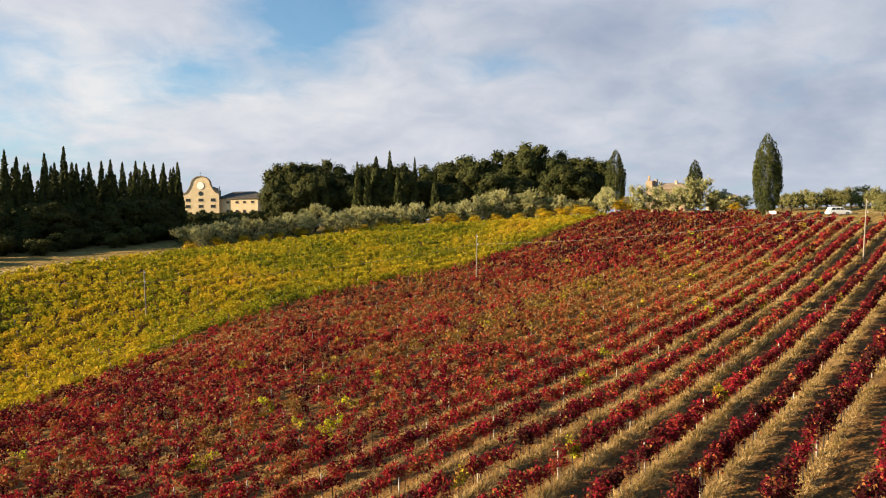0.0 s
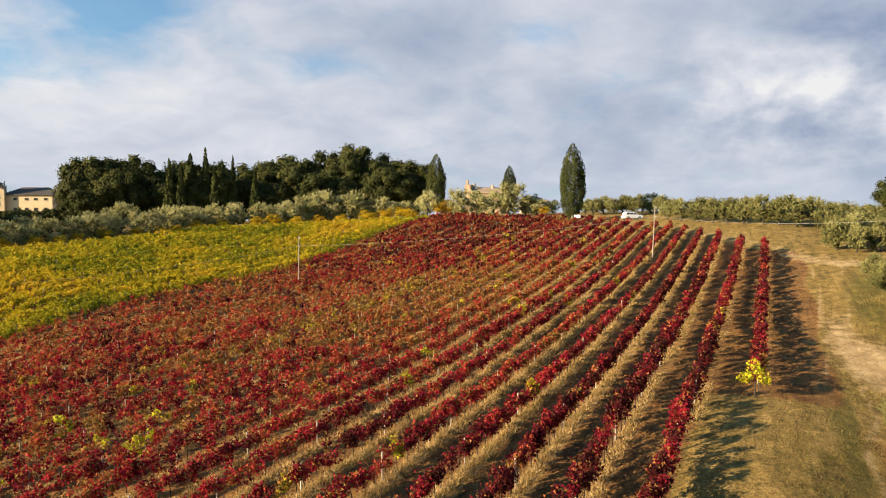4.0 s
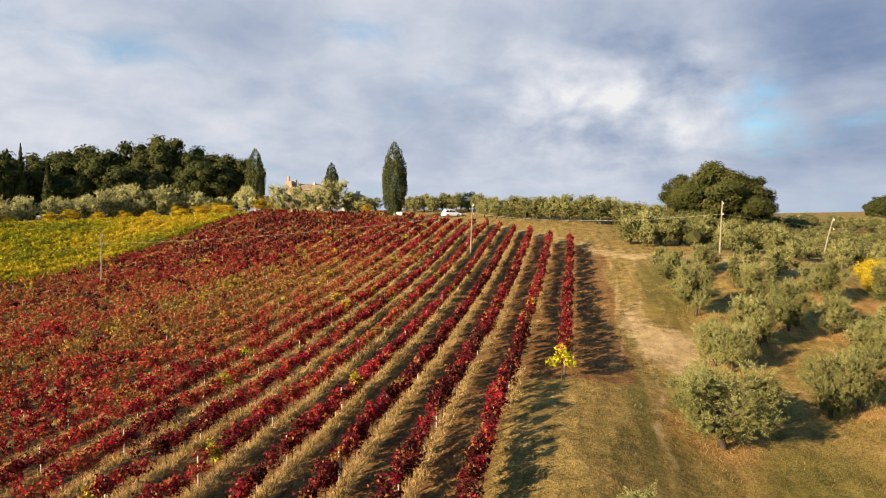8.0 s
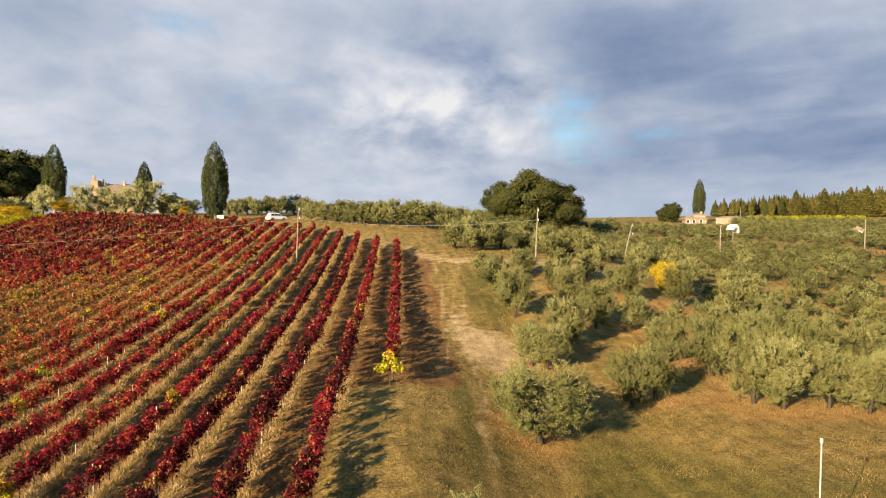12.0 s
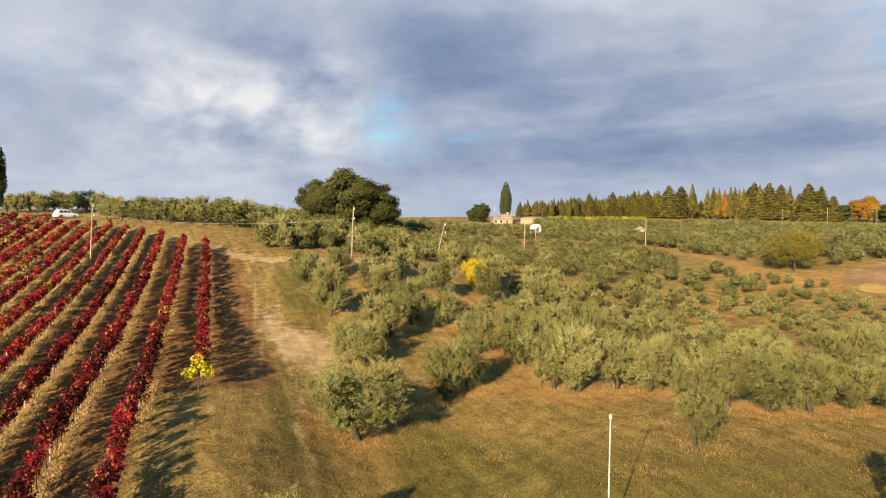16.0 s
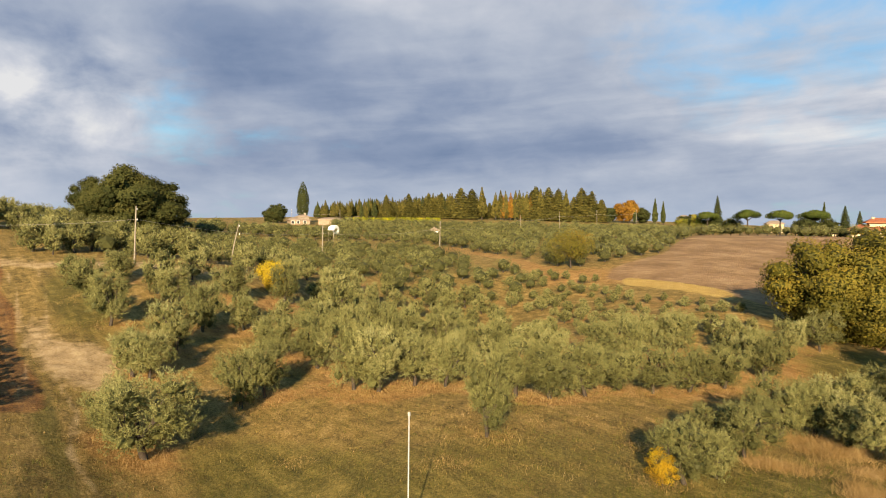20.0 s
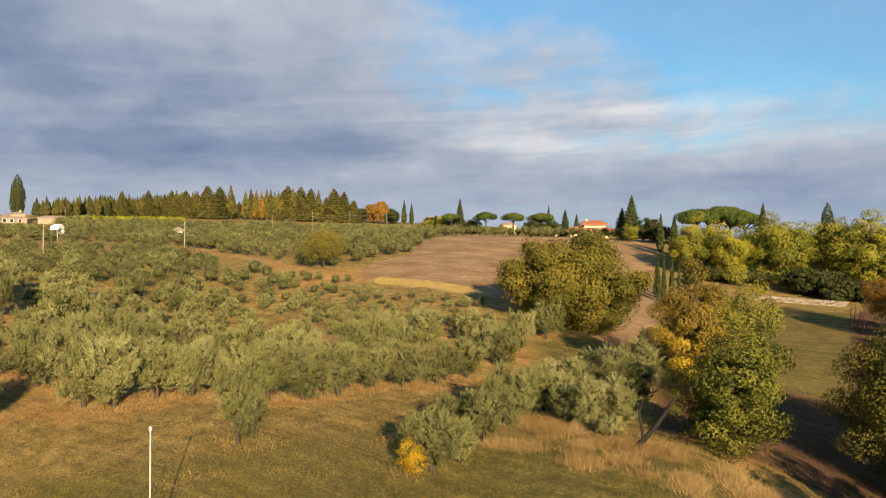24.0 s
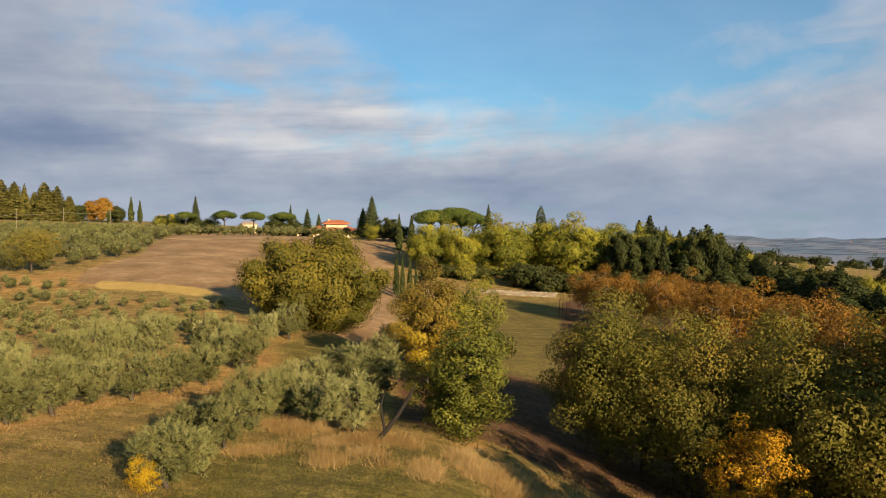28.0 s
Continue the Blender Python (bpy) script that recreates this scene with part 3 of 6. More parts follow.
    col = g.mix(share("gold", 0.3), col, g.ramp(tone, [(0.3, (0.26, 0.155, 0.04)), (0.5, (0.44, 0.285, 0.075)), (0.68, (0.56, 0.39, 0.13))]))
    col = g.mix(share("track", 0.66), col, sand)
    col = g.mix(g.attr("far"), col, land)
    g.put(bs.inputs["Base Color"], col)
    bump(g, bs, g.m("ADD", g.m("MULTIPLY", fine, 0.55), mid), 0.9, 0.3)
    return mat


def build_ground():
    rad = np.concatenate([[0.0], np.arange(2, 14, 1.5), np.arange(14, 60, 0.5), np.geomspace(60, 360, 110), np.geomspace(368, 4850, 60)])
    az = np.radians(np.concatenate([np.arange(-50, 170, 0.45), np.arange(170, 310, 4.0)]))
    n_az = len(az)
    Rg, Ag = np.meshgrid(rad, az, indexing="ij")
    x, y = (Rg * np.sin(Ag)).ravel(), (Rg * np.cos(Ag)).ravel()
    z = level(x, y)
    jit = np.random.default_rng(3)
    z = z + smooth(16, 30, np.hypot(x, y)) * smooth(140, 110, np.hypot(x, y)) * jit.normal(0, 0.018, len(z))
    i, j = np.meshgrid(np.arange(len(rad) - 1), np.arange(n_az), indexing="ij")
    k = (j + 1) % n_az
    quads = np.stack([i * n_az + j, i * n_az + k, (i + 1) * n_az + k, (i + 1) * n_az + j], -1).reshape(-1, 4)[:, ::-1]
    me = mesh_np("ground", np.stack([x, y, z], 1), quads, ground_material(), smooth=True)
    for name, val in zip(("vine", "track", "green", "rust", "plough", "far", "gold", "shaded_litter"), zones(x, y)):
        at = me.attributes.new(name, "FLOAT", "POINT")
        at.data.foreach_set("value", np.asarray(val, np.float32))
    tagged(new("ground", me), "rolling autumn farmland of dry grass, earth and track", "ground", kind="structure")


build_ground()

# ---------------------------------------------------------------- vineyard
def post_mesh(name, h, rad, mat):
    return tubes(name, [[((0, 0, -0.25), rad * 1.05), ((0, 0, h * 0.5), rad), ((0, 0, h), rad * 0.92), ((0, 0, h + 0.012), 0.004)]], mat, 6)


VINE_POST = post_mesh("post", 1.2, 0.03, CONCRETE)
DARK_POST = post_mesh("post", 1.2, 0.04, POST_WOOD)


def patchy(x, y, s):
    """Smooth noise between about 0 and 1."""
    return np.array([noise.noise((a / s, b / s, 3.3)) for a, b in zip(x, y)]) * 0.6 + 0.5


def vine_row(w, u0, u1, red):
    r = np.random.default_rng(int(w * 100) + 5)
    x0, y0 = field_xy(u0, w)
    row = thing("vine_row", "long row of staked vines with crimson autumn leaves" if red else "dense row of vines with yellow-green autumn leaves", "vine row", "vine rows of the red field" if red else "vine rows of the yellow field", at=(x0, y0, lev(x0, y0)))
    base = np.array((x0, y0, lev(x0, y0)))
    # plants about 0.9 m apart, some weak or missing
    us = np.arange(u0, u1, 0.9)
    us = us + r.uniform(-0.15, 0.15, len(us))
    px, py = field_xy(us, w + r.normal(0, 0.05, len(us)))
    dist = np.hypot(px, py)
    vigour = np.clip(0.5 + 0.8 * patchy(px, py, 5.0) + r.normal(0, 0.2, len(us)), 0.15, 1.4) if red else np.clip(r.normal(1.0, 0.2, len(us)), 0.5, 1.5)
    if red and w < 9:
        vigour = np.clip(vigour + 0.25, 0.6, 1.4)
    if red:
        hue = 0.30 + 0.5 * (patchy(px, py, 6.0) - 0.48) + r.normal(0, 0.09, len(us))
        mid = np.exp(-((us - 70) / 26.0) ** 2) * smooth(18, 30, np.full(len(us), w)) * smooth(104, 88, us)
        vigour = vigour * (1 - 0.25 * mid)
        hue = np.minimum(hue + 0.48 * mid, np.maximum(hue, 0.68)) + 0.1 * (patchy(px + 300, py, 14.0) - 0.5)
        hue = hue - 0.1 * smooth(100, 116, us) - (0.08 if w < 9 else 0.0) - 0.06 * smooth(52, 36, us)
        dull = smooth(22, 45, np.full(len(us), w)) * (patchy(px, py + 50, 3.0) > 0.42)
        hue = np.where(r.random(len(us)) < 0.5 * dull, np.where(r.random(len(us)) < 0.35, 0.1, 0.68), hue)
        odd = r.random(len(us))
        hue = np.where(odd < 0.012, 0.95, hue)
        hue = np.where((odd > 0.012) & (odd < 0.03), 0.82, hue)
    else:
        hue = 0.5 + 0.6 * (patchy(px, py, 11.0) - 0.5) + 0.25 * (patchy(px, py + 99, 30.0) - 0.5) + r.normal(0, 0.08, len(us))
    per = np.interp(dist, [25, 45, 80, 130, 170], [330, 220, 115, 62, 44]) * (vigour if red else 1.6)
    size = np.interp(dist, [25, 45, 80, 130, 170], [0.125, 0.155, 0.22, 0.30, 0.35])
    count = np.maximum(per.astype(int), 4)
    idx = np.repeat(np.arange(len(us)), count)
    n = len(idx)
    v = np.clip(vigour[idx], 0.3, 1.3)
    shoots = 7
    sa = r.normal(0, 0.40, (len(us), shoots))
    sc = r.normal(0, float(np.interp(w, [8, 9, 16, 32], [0.15, 0.12, 0.15, 0.42])) if red else 0.75, (len(us), shoots))
    if red:
        sh = (0.55 if w < 9 else 0.52) + r.beta(1.6, 1.6, (len(us), shoots)) * (float(np.interp(w, [8, 9, 16, 30], [0.5, 0.22, 0.24, 0.42])) + float(np.interp(w, [8, 9, 16, 30], [0.62, 0.44, 0.46, 0.62])) * np.clip(vigour, 0.3, 1.3))[:, None]
    else:
        sh = 0.55 + r.beta(1.8, 1.4, (len(us), shoots)) * 0.5 - 0.12 * np.abs(sc)
    st = r.normal(0, 0.09, (len(us), shoots))
    k = r.integers(0, shoots, n)
    puff = 0.13 if red else 0.2
    along, across = sa[idx, k] + r.normal(0, puff, n), sc[idx, k] + r.normal(0, puff * 0.8, n)
    high = np.maximum(sh[idx, k] + r.normal(0, puff * 0.9, n), 0.42 if red and w > 9 else 0.3)
    ux, uy = us[idx] + along, w + across
    lx, ly = field_xy(ux, uy)
    pos = np.stack([lx, ly, level(lx, ly) + high], 1) - base
    out = np.stack([across * -_c, across * _s, (0.3 if red else 0.7) + 0 * across], 1) * 1.4
    tint = hue[idx] + st[idx, k] + r.normal(0, 0.075, n)
    if red:
        tint = np.where(r.random(n) < 0.16, 0.70 + r.normal(0, 0.035, n), tint)
        tint = np.minimum(tint, np.maximum(hue[idx], 0.62) + 0.1)
    put("foliage", leaf_mesh("foliage", pos, size[idx], np.clip(tint, 0, 1), RED_LEAF if red else YELLOW_LEAF, out, 0.85, r=r, clump=0.7 if red else 1.0, grain=0.45 if red else 0.3), row)
    # stems of the nearer plants
    near = np.where((dist < 75) & (dist > 12))[0]
    if len(near) and red:
        runs = []
        for k in near:
            zz = lev(px[k], py[k]) - base[2]
            a, b, c = r.normal(0, 0.04, 3)
            p = Vector((px[k] - base[0], py[k] - base[1], zz))
            runs.append([(p + Vector((0, 0, -0.1)), 0.035), (p + Vector((a, b, 0.4)), 0.026), (p + Vector((c, a, 0.85)), 0.014)])
        put("vine_wood", tubes("vine_wood", runs, BARK, 4), row, kind="stuff")
    for k, u in enumerate(np.arange(u0 + 2.0, u1, 7.0)):
        x, y = field_xy(u, w)
        if np.hypot(x, y) < 12:
            continue
        p = put("post", VINE_POST if (k * 7 + int(w * 3)) % 9 == 0 else DARK_POST, row)
        p.location = Vector((x, y, lev(x, y))) - Vector(base)
        p.rotation_euler = (r.normal(0, 0.03), r.normal(0, 0.03), 0)
    return row


def row_end(w):
    return float(np.interp(w, *ROW_ENDS))


def row_start(w):
    return float(np.interp(w, *ROW_STARTS))


for k in range(25):
    vine_row(0.5 + ROW_GAP * k, row_start(0.5 + ROW_GAP * k), row_end(0.5 + ROW_GAP * k), True)
for k in range(13):
    w = 71.6 + ROW_GAP * k
    vine_row(w, row_start(w), row_end(w), False)


def blades(name, label, xy, height, tint, mat, per=7, spread=0.12, wide=0.045, bend=0.32):
    """Tufts of grass: narrow upright blades round every point."""
    r = np.random.default_rng(len(xy))
    n = len(xy) * per
    p = np.repeat(xy, per, 0) + r.normal(0, spread, (n, 2))
    h = np.repeat(np.broadcast_to(height, (len(xy),)), per) * r.uniform(0.5, 1.25, n)
    lean = r.normal(0, bend, (n, 2)) * h[:, None]
    turn = r.uniform(0, np.pi, n)
    s = np.stack([np.cos(turn), np.sin(turn)], 1) * (np.repeat(np.broadcast_to(wide, (len(xy),)), per) * r.uniform(0.6, 1.4, n))[:, None]
    z = level(p[:, 0], p[:, 1]) - 0.03
    a = np.c_[p - s, z]
    b = np.c_[p + s, z]
    t = np.c_[p + lean, z + h]
    v = np.stack([a, b, t], 1).reshape(-1, 3)
    tt = np.repeat(np.broadcast_to(tint, (len(xy),)), per) + r.normal(0, 0.13, n)
    me = mesh_np(name, v, np.arange(n * 3).reshape(n, 3), mat, np.clip(tt, 0, 1))
    return tagged(new(name, me), label, "grass", kind="stuff")


def under_vine_grass():
    r = np.random.default_rng(11)
    P, Hh, T = [], [], []
    for k in range(25):
        w = 0.5 + ROW_GAP * k
        u = np.arange(row_start(w), row_end(w), 0.12)
        x, y = field_xy(u, w)
        d = np.hypot(x, y)
        keep = r.random(len(u)) < np.interp(d, [30, 60, 110, 160], [1.0, 1.0, 0.6, 0.35])
        lush = patchy(x, y, 4.0)
        thick = float(np.interp(w, [0, 3, 8, 14, 22, 32, 60], [0.18, 0.3, 0.8, 1.5, 1.4, 0.6, 0.4]))
        keep &= (lush * thick > 0.16) & (d > 12)
        x, y = field_xy(u + r.uniform(-0.1, 0.1, len(u)), w - (0.26 if w < 11 else 0.36) + r.normal(0, 0.13, len(u)))
        P.append(np.c_[x, y][keep])
        Hh.append(((0.2 + 0.3 * lush * thick) * (1.0 if w < 11 else 1.25))[keep])
        T.append(np.full(keep.sum(), 0.74) + r.normal(0, 0.1, keep.sum()))
    P, Hh, T = np.concatenate(P), np.concatenate(Hh), np.concatenate(T)
    blades("dry_grass", "uncut straw-coloured grass under the vines", P, Hh * 0.62, T, STRAW, 18, 0.14, 0.012 * (1 + np.hypot(P[:, 0], P[:, 1]) / 50), 0.8)


under_vine_grass()

# ---------------------------------------------------------------- trees


def lobe_points(lobes, n, r, shell=0.72):
    L = np.array(lobes, float)
    area = (L[:, 3] * L[:, 4] + L[:, 3] * L[:, 5] + L[:, 4] * L[:, 5])
    k = r.choice(len(L), n, p=area / area.sum())
    d = unit(r.normal(size=(n, 3)))
    f = shell + (1.04 - shell) * r.random(n) ** 0.6
    return L[k, :3] + d * L[k, 3:] * f[:, None], d, k


def tree(name, label, category, group, height, lobes, n, size, leaf, bark, trunk, limbs=5, wide=0.6, up=0.0, seed=1, fork=0.35, tint=0.5, spread=0.18, lean=(0.0, 0.0), wild=0.42, grad=0.12, fill=0.0):
    """A trunk that forks into limbs and twigs, with single leaf sprays in loose clumps. lobes: (x, y, z, rx, ry, rz)."""
    r = np.random.default_rng(seed)
    ob = thing(name, label, category, group)
    d = unit(np.array([l[:3] for l in lobes]) - np.mean([l[:3] for l in lobes], 0) + 1e-3)
    L = np.array(lobes, float)
    k = r.choice(len(L), n, p=L[:, 3] * L[:, 4] / (L[:, 3] * L[:, 4]).sum())
    q = unit(r.normal(size=(n, 3)))
    f = 0.5 + 0.55 * r.random(n) ** 0.5
    pos = L[k, :3] + q * L[k, 3:] * f[:, None]
    out = q * 0.9 + d[k] * 0.7
    # light on the tops is put into the tint; poplar's negative grad is leaf colour
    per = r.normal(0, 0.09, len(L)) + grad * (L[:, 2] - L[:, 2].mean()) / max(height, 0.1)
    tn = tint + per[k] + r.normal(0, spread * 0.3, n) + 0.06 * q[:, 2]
    if n:
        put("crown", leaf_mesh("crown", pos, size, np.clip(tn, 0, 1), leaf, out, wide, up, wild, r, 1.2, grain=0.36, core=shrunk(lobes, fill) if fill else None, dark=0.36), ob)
    fz = fork * height
    p0 = Vector((0, 0, -0.3))
    p1 = Vector((lean[0] * 0.5 + r.normal(0, 0.05), lean[1] * 0.5 + r.normal(0, 0.05), fz * 0.55))
    p2 = Vector((lean[0], lean[1], fz))
    runs = [[(p0, trunk * 1.45), (p0 + Vector((0, 0, 0.45)), trunk * 1.08), (p1, trunk), (p2, trunk * 0.8)]]
    ends = [Vector(l[:3]) for l in lobes]
    main = [ends[i] for i in r.permutation(len(ends))[:limbs]]
    mids = []
    for c in main:
        m1 = p2.lerp(c, 0.5) + Vector((*r.normal(0, 0.03 * height, 2), 0.0))
        mids.append(m1)
        runs.append([(p2 - Vector((0, 0, 0.1)), trunk * 0.62), (m1, trunk * 0.36), (c, trunk * 0.1)])
    for c in ends:
        m1 = min(mids, key=lambda v: (v - c).length)
        runs.append([(m1, trunk * 0.22), (m1.lerp(c, 0.6) + Vector((0, 0, 0.03 * height)), trunk * 0.13), (c, trunk * 0.05)])
    put("trunk", tubes("trunk", runs, bark, 5), ob)
    return ob


def ring_lobes(h, spread, base, r, n=9, fat=0.5, rough=1.0):
    """Clumps of a rounded, uneven crown: many towards its skin, some within."""
    out = []
    cz, hz, hr = (h + base) / 2, (h - base) / 2, spread / 2
    ph = r.uniform(0, 6.28, 4)
    m = int(n * 3.2)
    for i in range(m):
        t = 1 - 2 * (i + 0.5) / m
        a = i * 2.39996 + r.uniform(-0.35, 0.35)
        ring = math.sqrt(max(0.0, 1 - t * t))
        bulge = 1 + rough * (0.16 * math.sin(2 * a + ph[0]) + 0.12 * math.sin(3 * a + 4 * t + ph[1]) + 0.1 * math.sin(5 * t + ph[2]))
        q = bulge * (r.uniform(0.68, 0.9) if r.random() < 0.72 else r.uniform(0.25, 0.6))
        s = spread * fat * r.uniform(0.24, 0.42)
        z = cz + hz * t * q
        squat = 1.0 if t > -0.3 else 0.8
        out.append((hr * ring * q * math.cos(a) * squat, hr * ring * q * math.sin(a) * squat, max(z, base + s * 0.5), s, s, s * r.uniform(0.6, 0.85)))
    return out


class Kind:
    """A few trees of one kind, planted again and again."""

    def __init__(self, made, height=12.0):
        self.made, self.used, self.k, self.height = made, set(), 0, height

    def plant(self, x, y, s=1.0, turn=None, which=None, sz=None, label="", sink=0.08):
        i = self.k % len(self.made) if which is None else which
        self.k += 1
        ob = self.made[i]
        turn = (self.k * 137.5) % 360 if turn is None else turn
        m = Matrix.Translation((x, y, lev(x, y) - sink)) @ Matrix.Rotation(radians(turn), 4, "Z") @ Matrix.Diagonal((s, s, sz or s, 1))
        if i not in self.used:
            self.used.add(i)
            ob.matrix_basis = m
            out = ob
        else:
            out = copy_thing(ob, m @ Matrix.Diagonal((1 / ob.scale[0], 1 / ob.scale[1], 1 / ob.scale[2], 1)))
        if label:
            out["label"] = label
        return out

    def at(self, az, r, *a, top=None, **k):
        p = bearing(az, r)
        if top is not None:
            k["sz"] = (top - lev(p.x, p.y)) / self.height
        return self.plant(p.x, p.y, *a, **k)


def olive_sprays(lobes, shoots, per, r, long=0.5):
    """Upright wispy shoots on the clumps of a crown, each set with narrow leaves."""
    L = np.array(lobes, float)
    k = r.choice(len(L), shoots, p=L[:, 3] ** 2 / (L[:, 3] ** 2).sum())
    q = unit(r.normal(size=(shoots, 3)) + np.array((0, 0, 0.15)))
    start = L[k, :3] + q * L[k, 3:] * r.uniform(0.55, 0.85, (shoots, 1))
    way = unit(q * 0.7 + np.array((0, 0, 0.6)) + r.normal(size=(shoots, 3)) * 0.3)
    run = r.uniform(0.4, 1.0, shoots) * long
    i = np.repeat(np.arange(shoots), per)
    pos = start[i] + way[i] * (run[i] * r.random(len(i)))[:, None] + r.normal(0, 0.05, (len(i), 3))
    tone = r.normal(0, 0.1, len(L))[k] + r.normal(0, 0.06, shoots)
    whole = unit((pos - np.array((0, 0, 1.5))) * np.array((1, 1, 1.1)))
    return pos, way[i], whole * 0.6 + q[i] * 1.0 + np.array((0, 0, 0.1)), tone[i]


def olive_kind(shoots, per, size, seeds, group, wide=0.32, tone0=0.44, long=0.5, dark=0.12):
    made = []
    for s in seeds:
        r = np.random.default_rng(s)
        h, sp = 3.7, 4.1
        lobes = ring_lobes(h, sp, 0.3, r, 5, 0.54, 1.1)
        lobes += [(r.uniform(-1.1, 1.1), r.uniform(-1.1, 1.1), r.uniform(2.7, 3.4), 0.5, 0.5, 0.6) for _ in range(5)]
        ob = tree("olive_tree", "silver-green olive tree with an uneven bushy crown", "tree", group, h, lobes, 0, size, OLIVE_LEAF, BARK, 0.15, 5, 0.5, 0.5, s, 0.3, 0.5, 0.2, (r.uniform(-0.3, 0.3), r.uniform(-0.3, 0.3)), 0.6)
        pos, way, out, tone = olive_sprays(lobes, shoots, per, r, long)
        # tint rises with height, painting in the light on the crown's top
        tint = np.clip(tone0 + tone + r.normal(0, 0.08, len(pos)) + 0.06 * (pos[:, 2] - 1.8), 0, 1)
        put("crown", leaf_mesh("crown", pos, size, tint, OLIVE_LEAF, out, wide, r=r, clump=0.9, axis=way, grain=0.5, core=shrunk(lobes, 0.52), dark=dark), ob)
        made.append(ob)
    return Kind(made, 3.9)


OLIVE_NEAR = olive_kind(950, 26, 0.105, (21, 22, 23, 24), "olive trees of the grove", 0.32, 0.40, 0.6)
OLIVE_MID = olive_kind(480, 13, 0.19, (31, 32, 33, 34), "olive trees of the grove", 0.36, 0.40, 0.6)
OLIVE_FAR = olive_kind(620, 14, 0.13, (41, 42, 43), "olive trees above the yellow field", 0.45, 0.88, 0.45, 0.5)


def cypress_kind(n, size, seeds, ratio=0.16, group="cypresses", leaf=None, label="tall dark green column-shaped cypress", knobs=110):
    """A spindle of many small upright knobs of scaly foliage."""
    made = []
    for s in seeds:
        r = np.random.default_rng(s)
        h = 12.0
        t = (np.arange(knobs) + 0.5) / knobs
        prof = np.sin(np.pi * np.clip(t * 0.93 + 0.05, 0, 1) ** (0.8 if ratio > 0.3 else 0.7)) ** 0.75
        if ratio < 0.3:
            prof = np.minimum(1.0, (t + 0.06) * 5) ** 0.6 * np.minimum(1.0, 1.35 * (1.01 - t)) ** 0.85
        a = np.arange(knobs) * 2.39996 + r.uniform(-0.4, 0.4, knobs)
        big = h * ratio * 0.5 * prof
        rad = big * r.uniform(0.6, 0.84, knobs)
        kc = np.stack([rad * np.cos(a), rad * np.sin(a), 1.2 + t * (h - 1.9)], 1)
        ks = np.maximum(big * r.uniform(0.2, 0.42, knobs), 0.14 if ratio > 0.3 else 0.07)
        k = r.choice(knobs, n, p=ks / ks.sum())
        q = unit(r.normal(size=(n, 3)) + np.stack([np.cos(a), np.sin(a), 0.3 + 0 * a], 1)[k] * 0.8)
        pos = kc[k] + q * (ks[k] * r.uniform(0.75, 1.05, n))[:, None] * np.array((1, 1, 1.5))
        ob = thing("cypress", label, "tree", group)
        tn = np.clip(0.5 + r.normal(0, 0.13, knobs)[k] + r.normal(0, 0.12, n), 0, 1)
        put("crown", leaf_mesh("crown", pos, size * np.interp(t[k], [0.6, 1.0], [1.0, 0.5]), tn, leaf or CYPRESS_LEAF, q, 0.6, 1.0 if ratio > 0.3 else 1.8, 0.5, r, 1.3), ob)
        put("trunk", tubes("trunk", [[((0, 0, -0.3), 0.26), ((0, 0, 1.4), 0.2), ((0, 0, h * 0.8), 0.05)]], PALE_BARK if ratio > 0.3 else BARK, 8), ob)
        made.append(ob)
    return Kind(made)


CYPRESS = cypress_kind(16000, 0.24, (51,), 0.36, "cypresses on the crest", knobs=170)
CYPRESS_SLIM = cypress_kind(2400, 0.6, (52, 53), 0.17, "cypresses of the woods")


def broad_kind(name, label, group, n, size, seeds, leaf, h=10.0, sp=9.0, base=2.0, lobes=14, fat=0.45, wide=0.7, tint=0.5, bark=None, trunk=0.22, rough=1.0, grad=0.12, fill=0.0):
    made = []
    for s in seeds:
        r = np.random.default_rng(s)
        made.append(tree(name, label, "tree", group, h, ring_lobes(h, sp, base, r, lobes, fat, rough), n, size, leaf, bark or BARK, trunk, 6, wide, 0.0, s, 0.35, tint, 0.18, grad=grad, fill=fill))
    return Kind(made)


def conifer_kind(n, size, seeds, leaf, ratio=0.42, h=12.0, name="conifer", label="dark green conifer with tiered drooping branches", group="conifers of the far wood", tiers=13):
    made = []
    for s in seeds:
        r = np.random.default_rng(s)
        t = 1 - np.sqrt(r.random(n))
        a = r.uniform(0, 2 * np.pi, n)
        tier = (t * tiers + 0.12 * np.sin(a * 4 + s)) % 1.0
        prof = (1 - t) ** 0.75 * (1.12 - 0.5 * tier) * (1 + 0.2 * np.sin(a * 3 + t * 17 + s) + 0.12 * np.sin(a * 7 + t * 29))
        rad = h * ratio * 0.5 * prof * r.uniform(0.55, 1.05, n)
        pos = np.stack([rad * np.cos(a), rad * np.sin(a), 0.8 + t * (h - 0.8) - rad * 0.12], 1)
        d = np.stack([np.cos(a), np.sin(a), 0.7 + 0 * a], 1)
        ob = thing(name, label, "tree", group)
        # tint drops where a tier draws in: shade between branches put into the colour
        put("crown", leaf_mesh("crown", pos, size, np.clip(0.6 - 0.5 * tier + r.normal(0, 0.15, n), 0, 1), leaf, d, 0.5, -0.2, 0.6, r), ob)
        put("trunk", tubes("trunk", [[((0, 0, -0.3), 0.24), ((0, 0, h * 0.5), 0.13), ((0, 0, h * 0.97), 0.02)]], BARK, 7), ob)
        made.append(ob)
    return Kind(made)


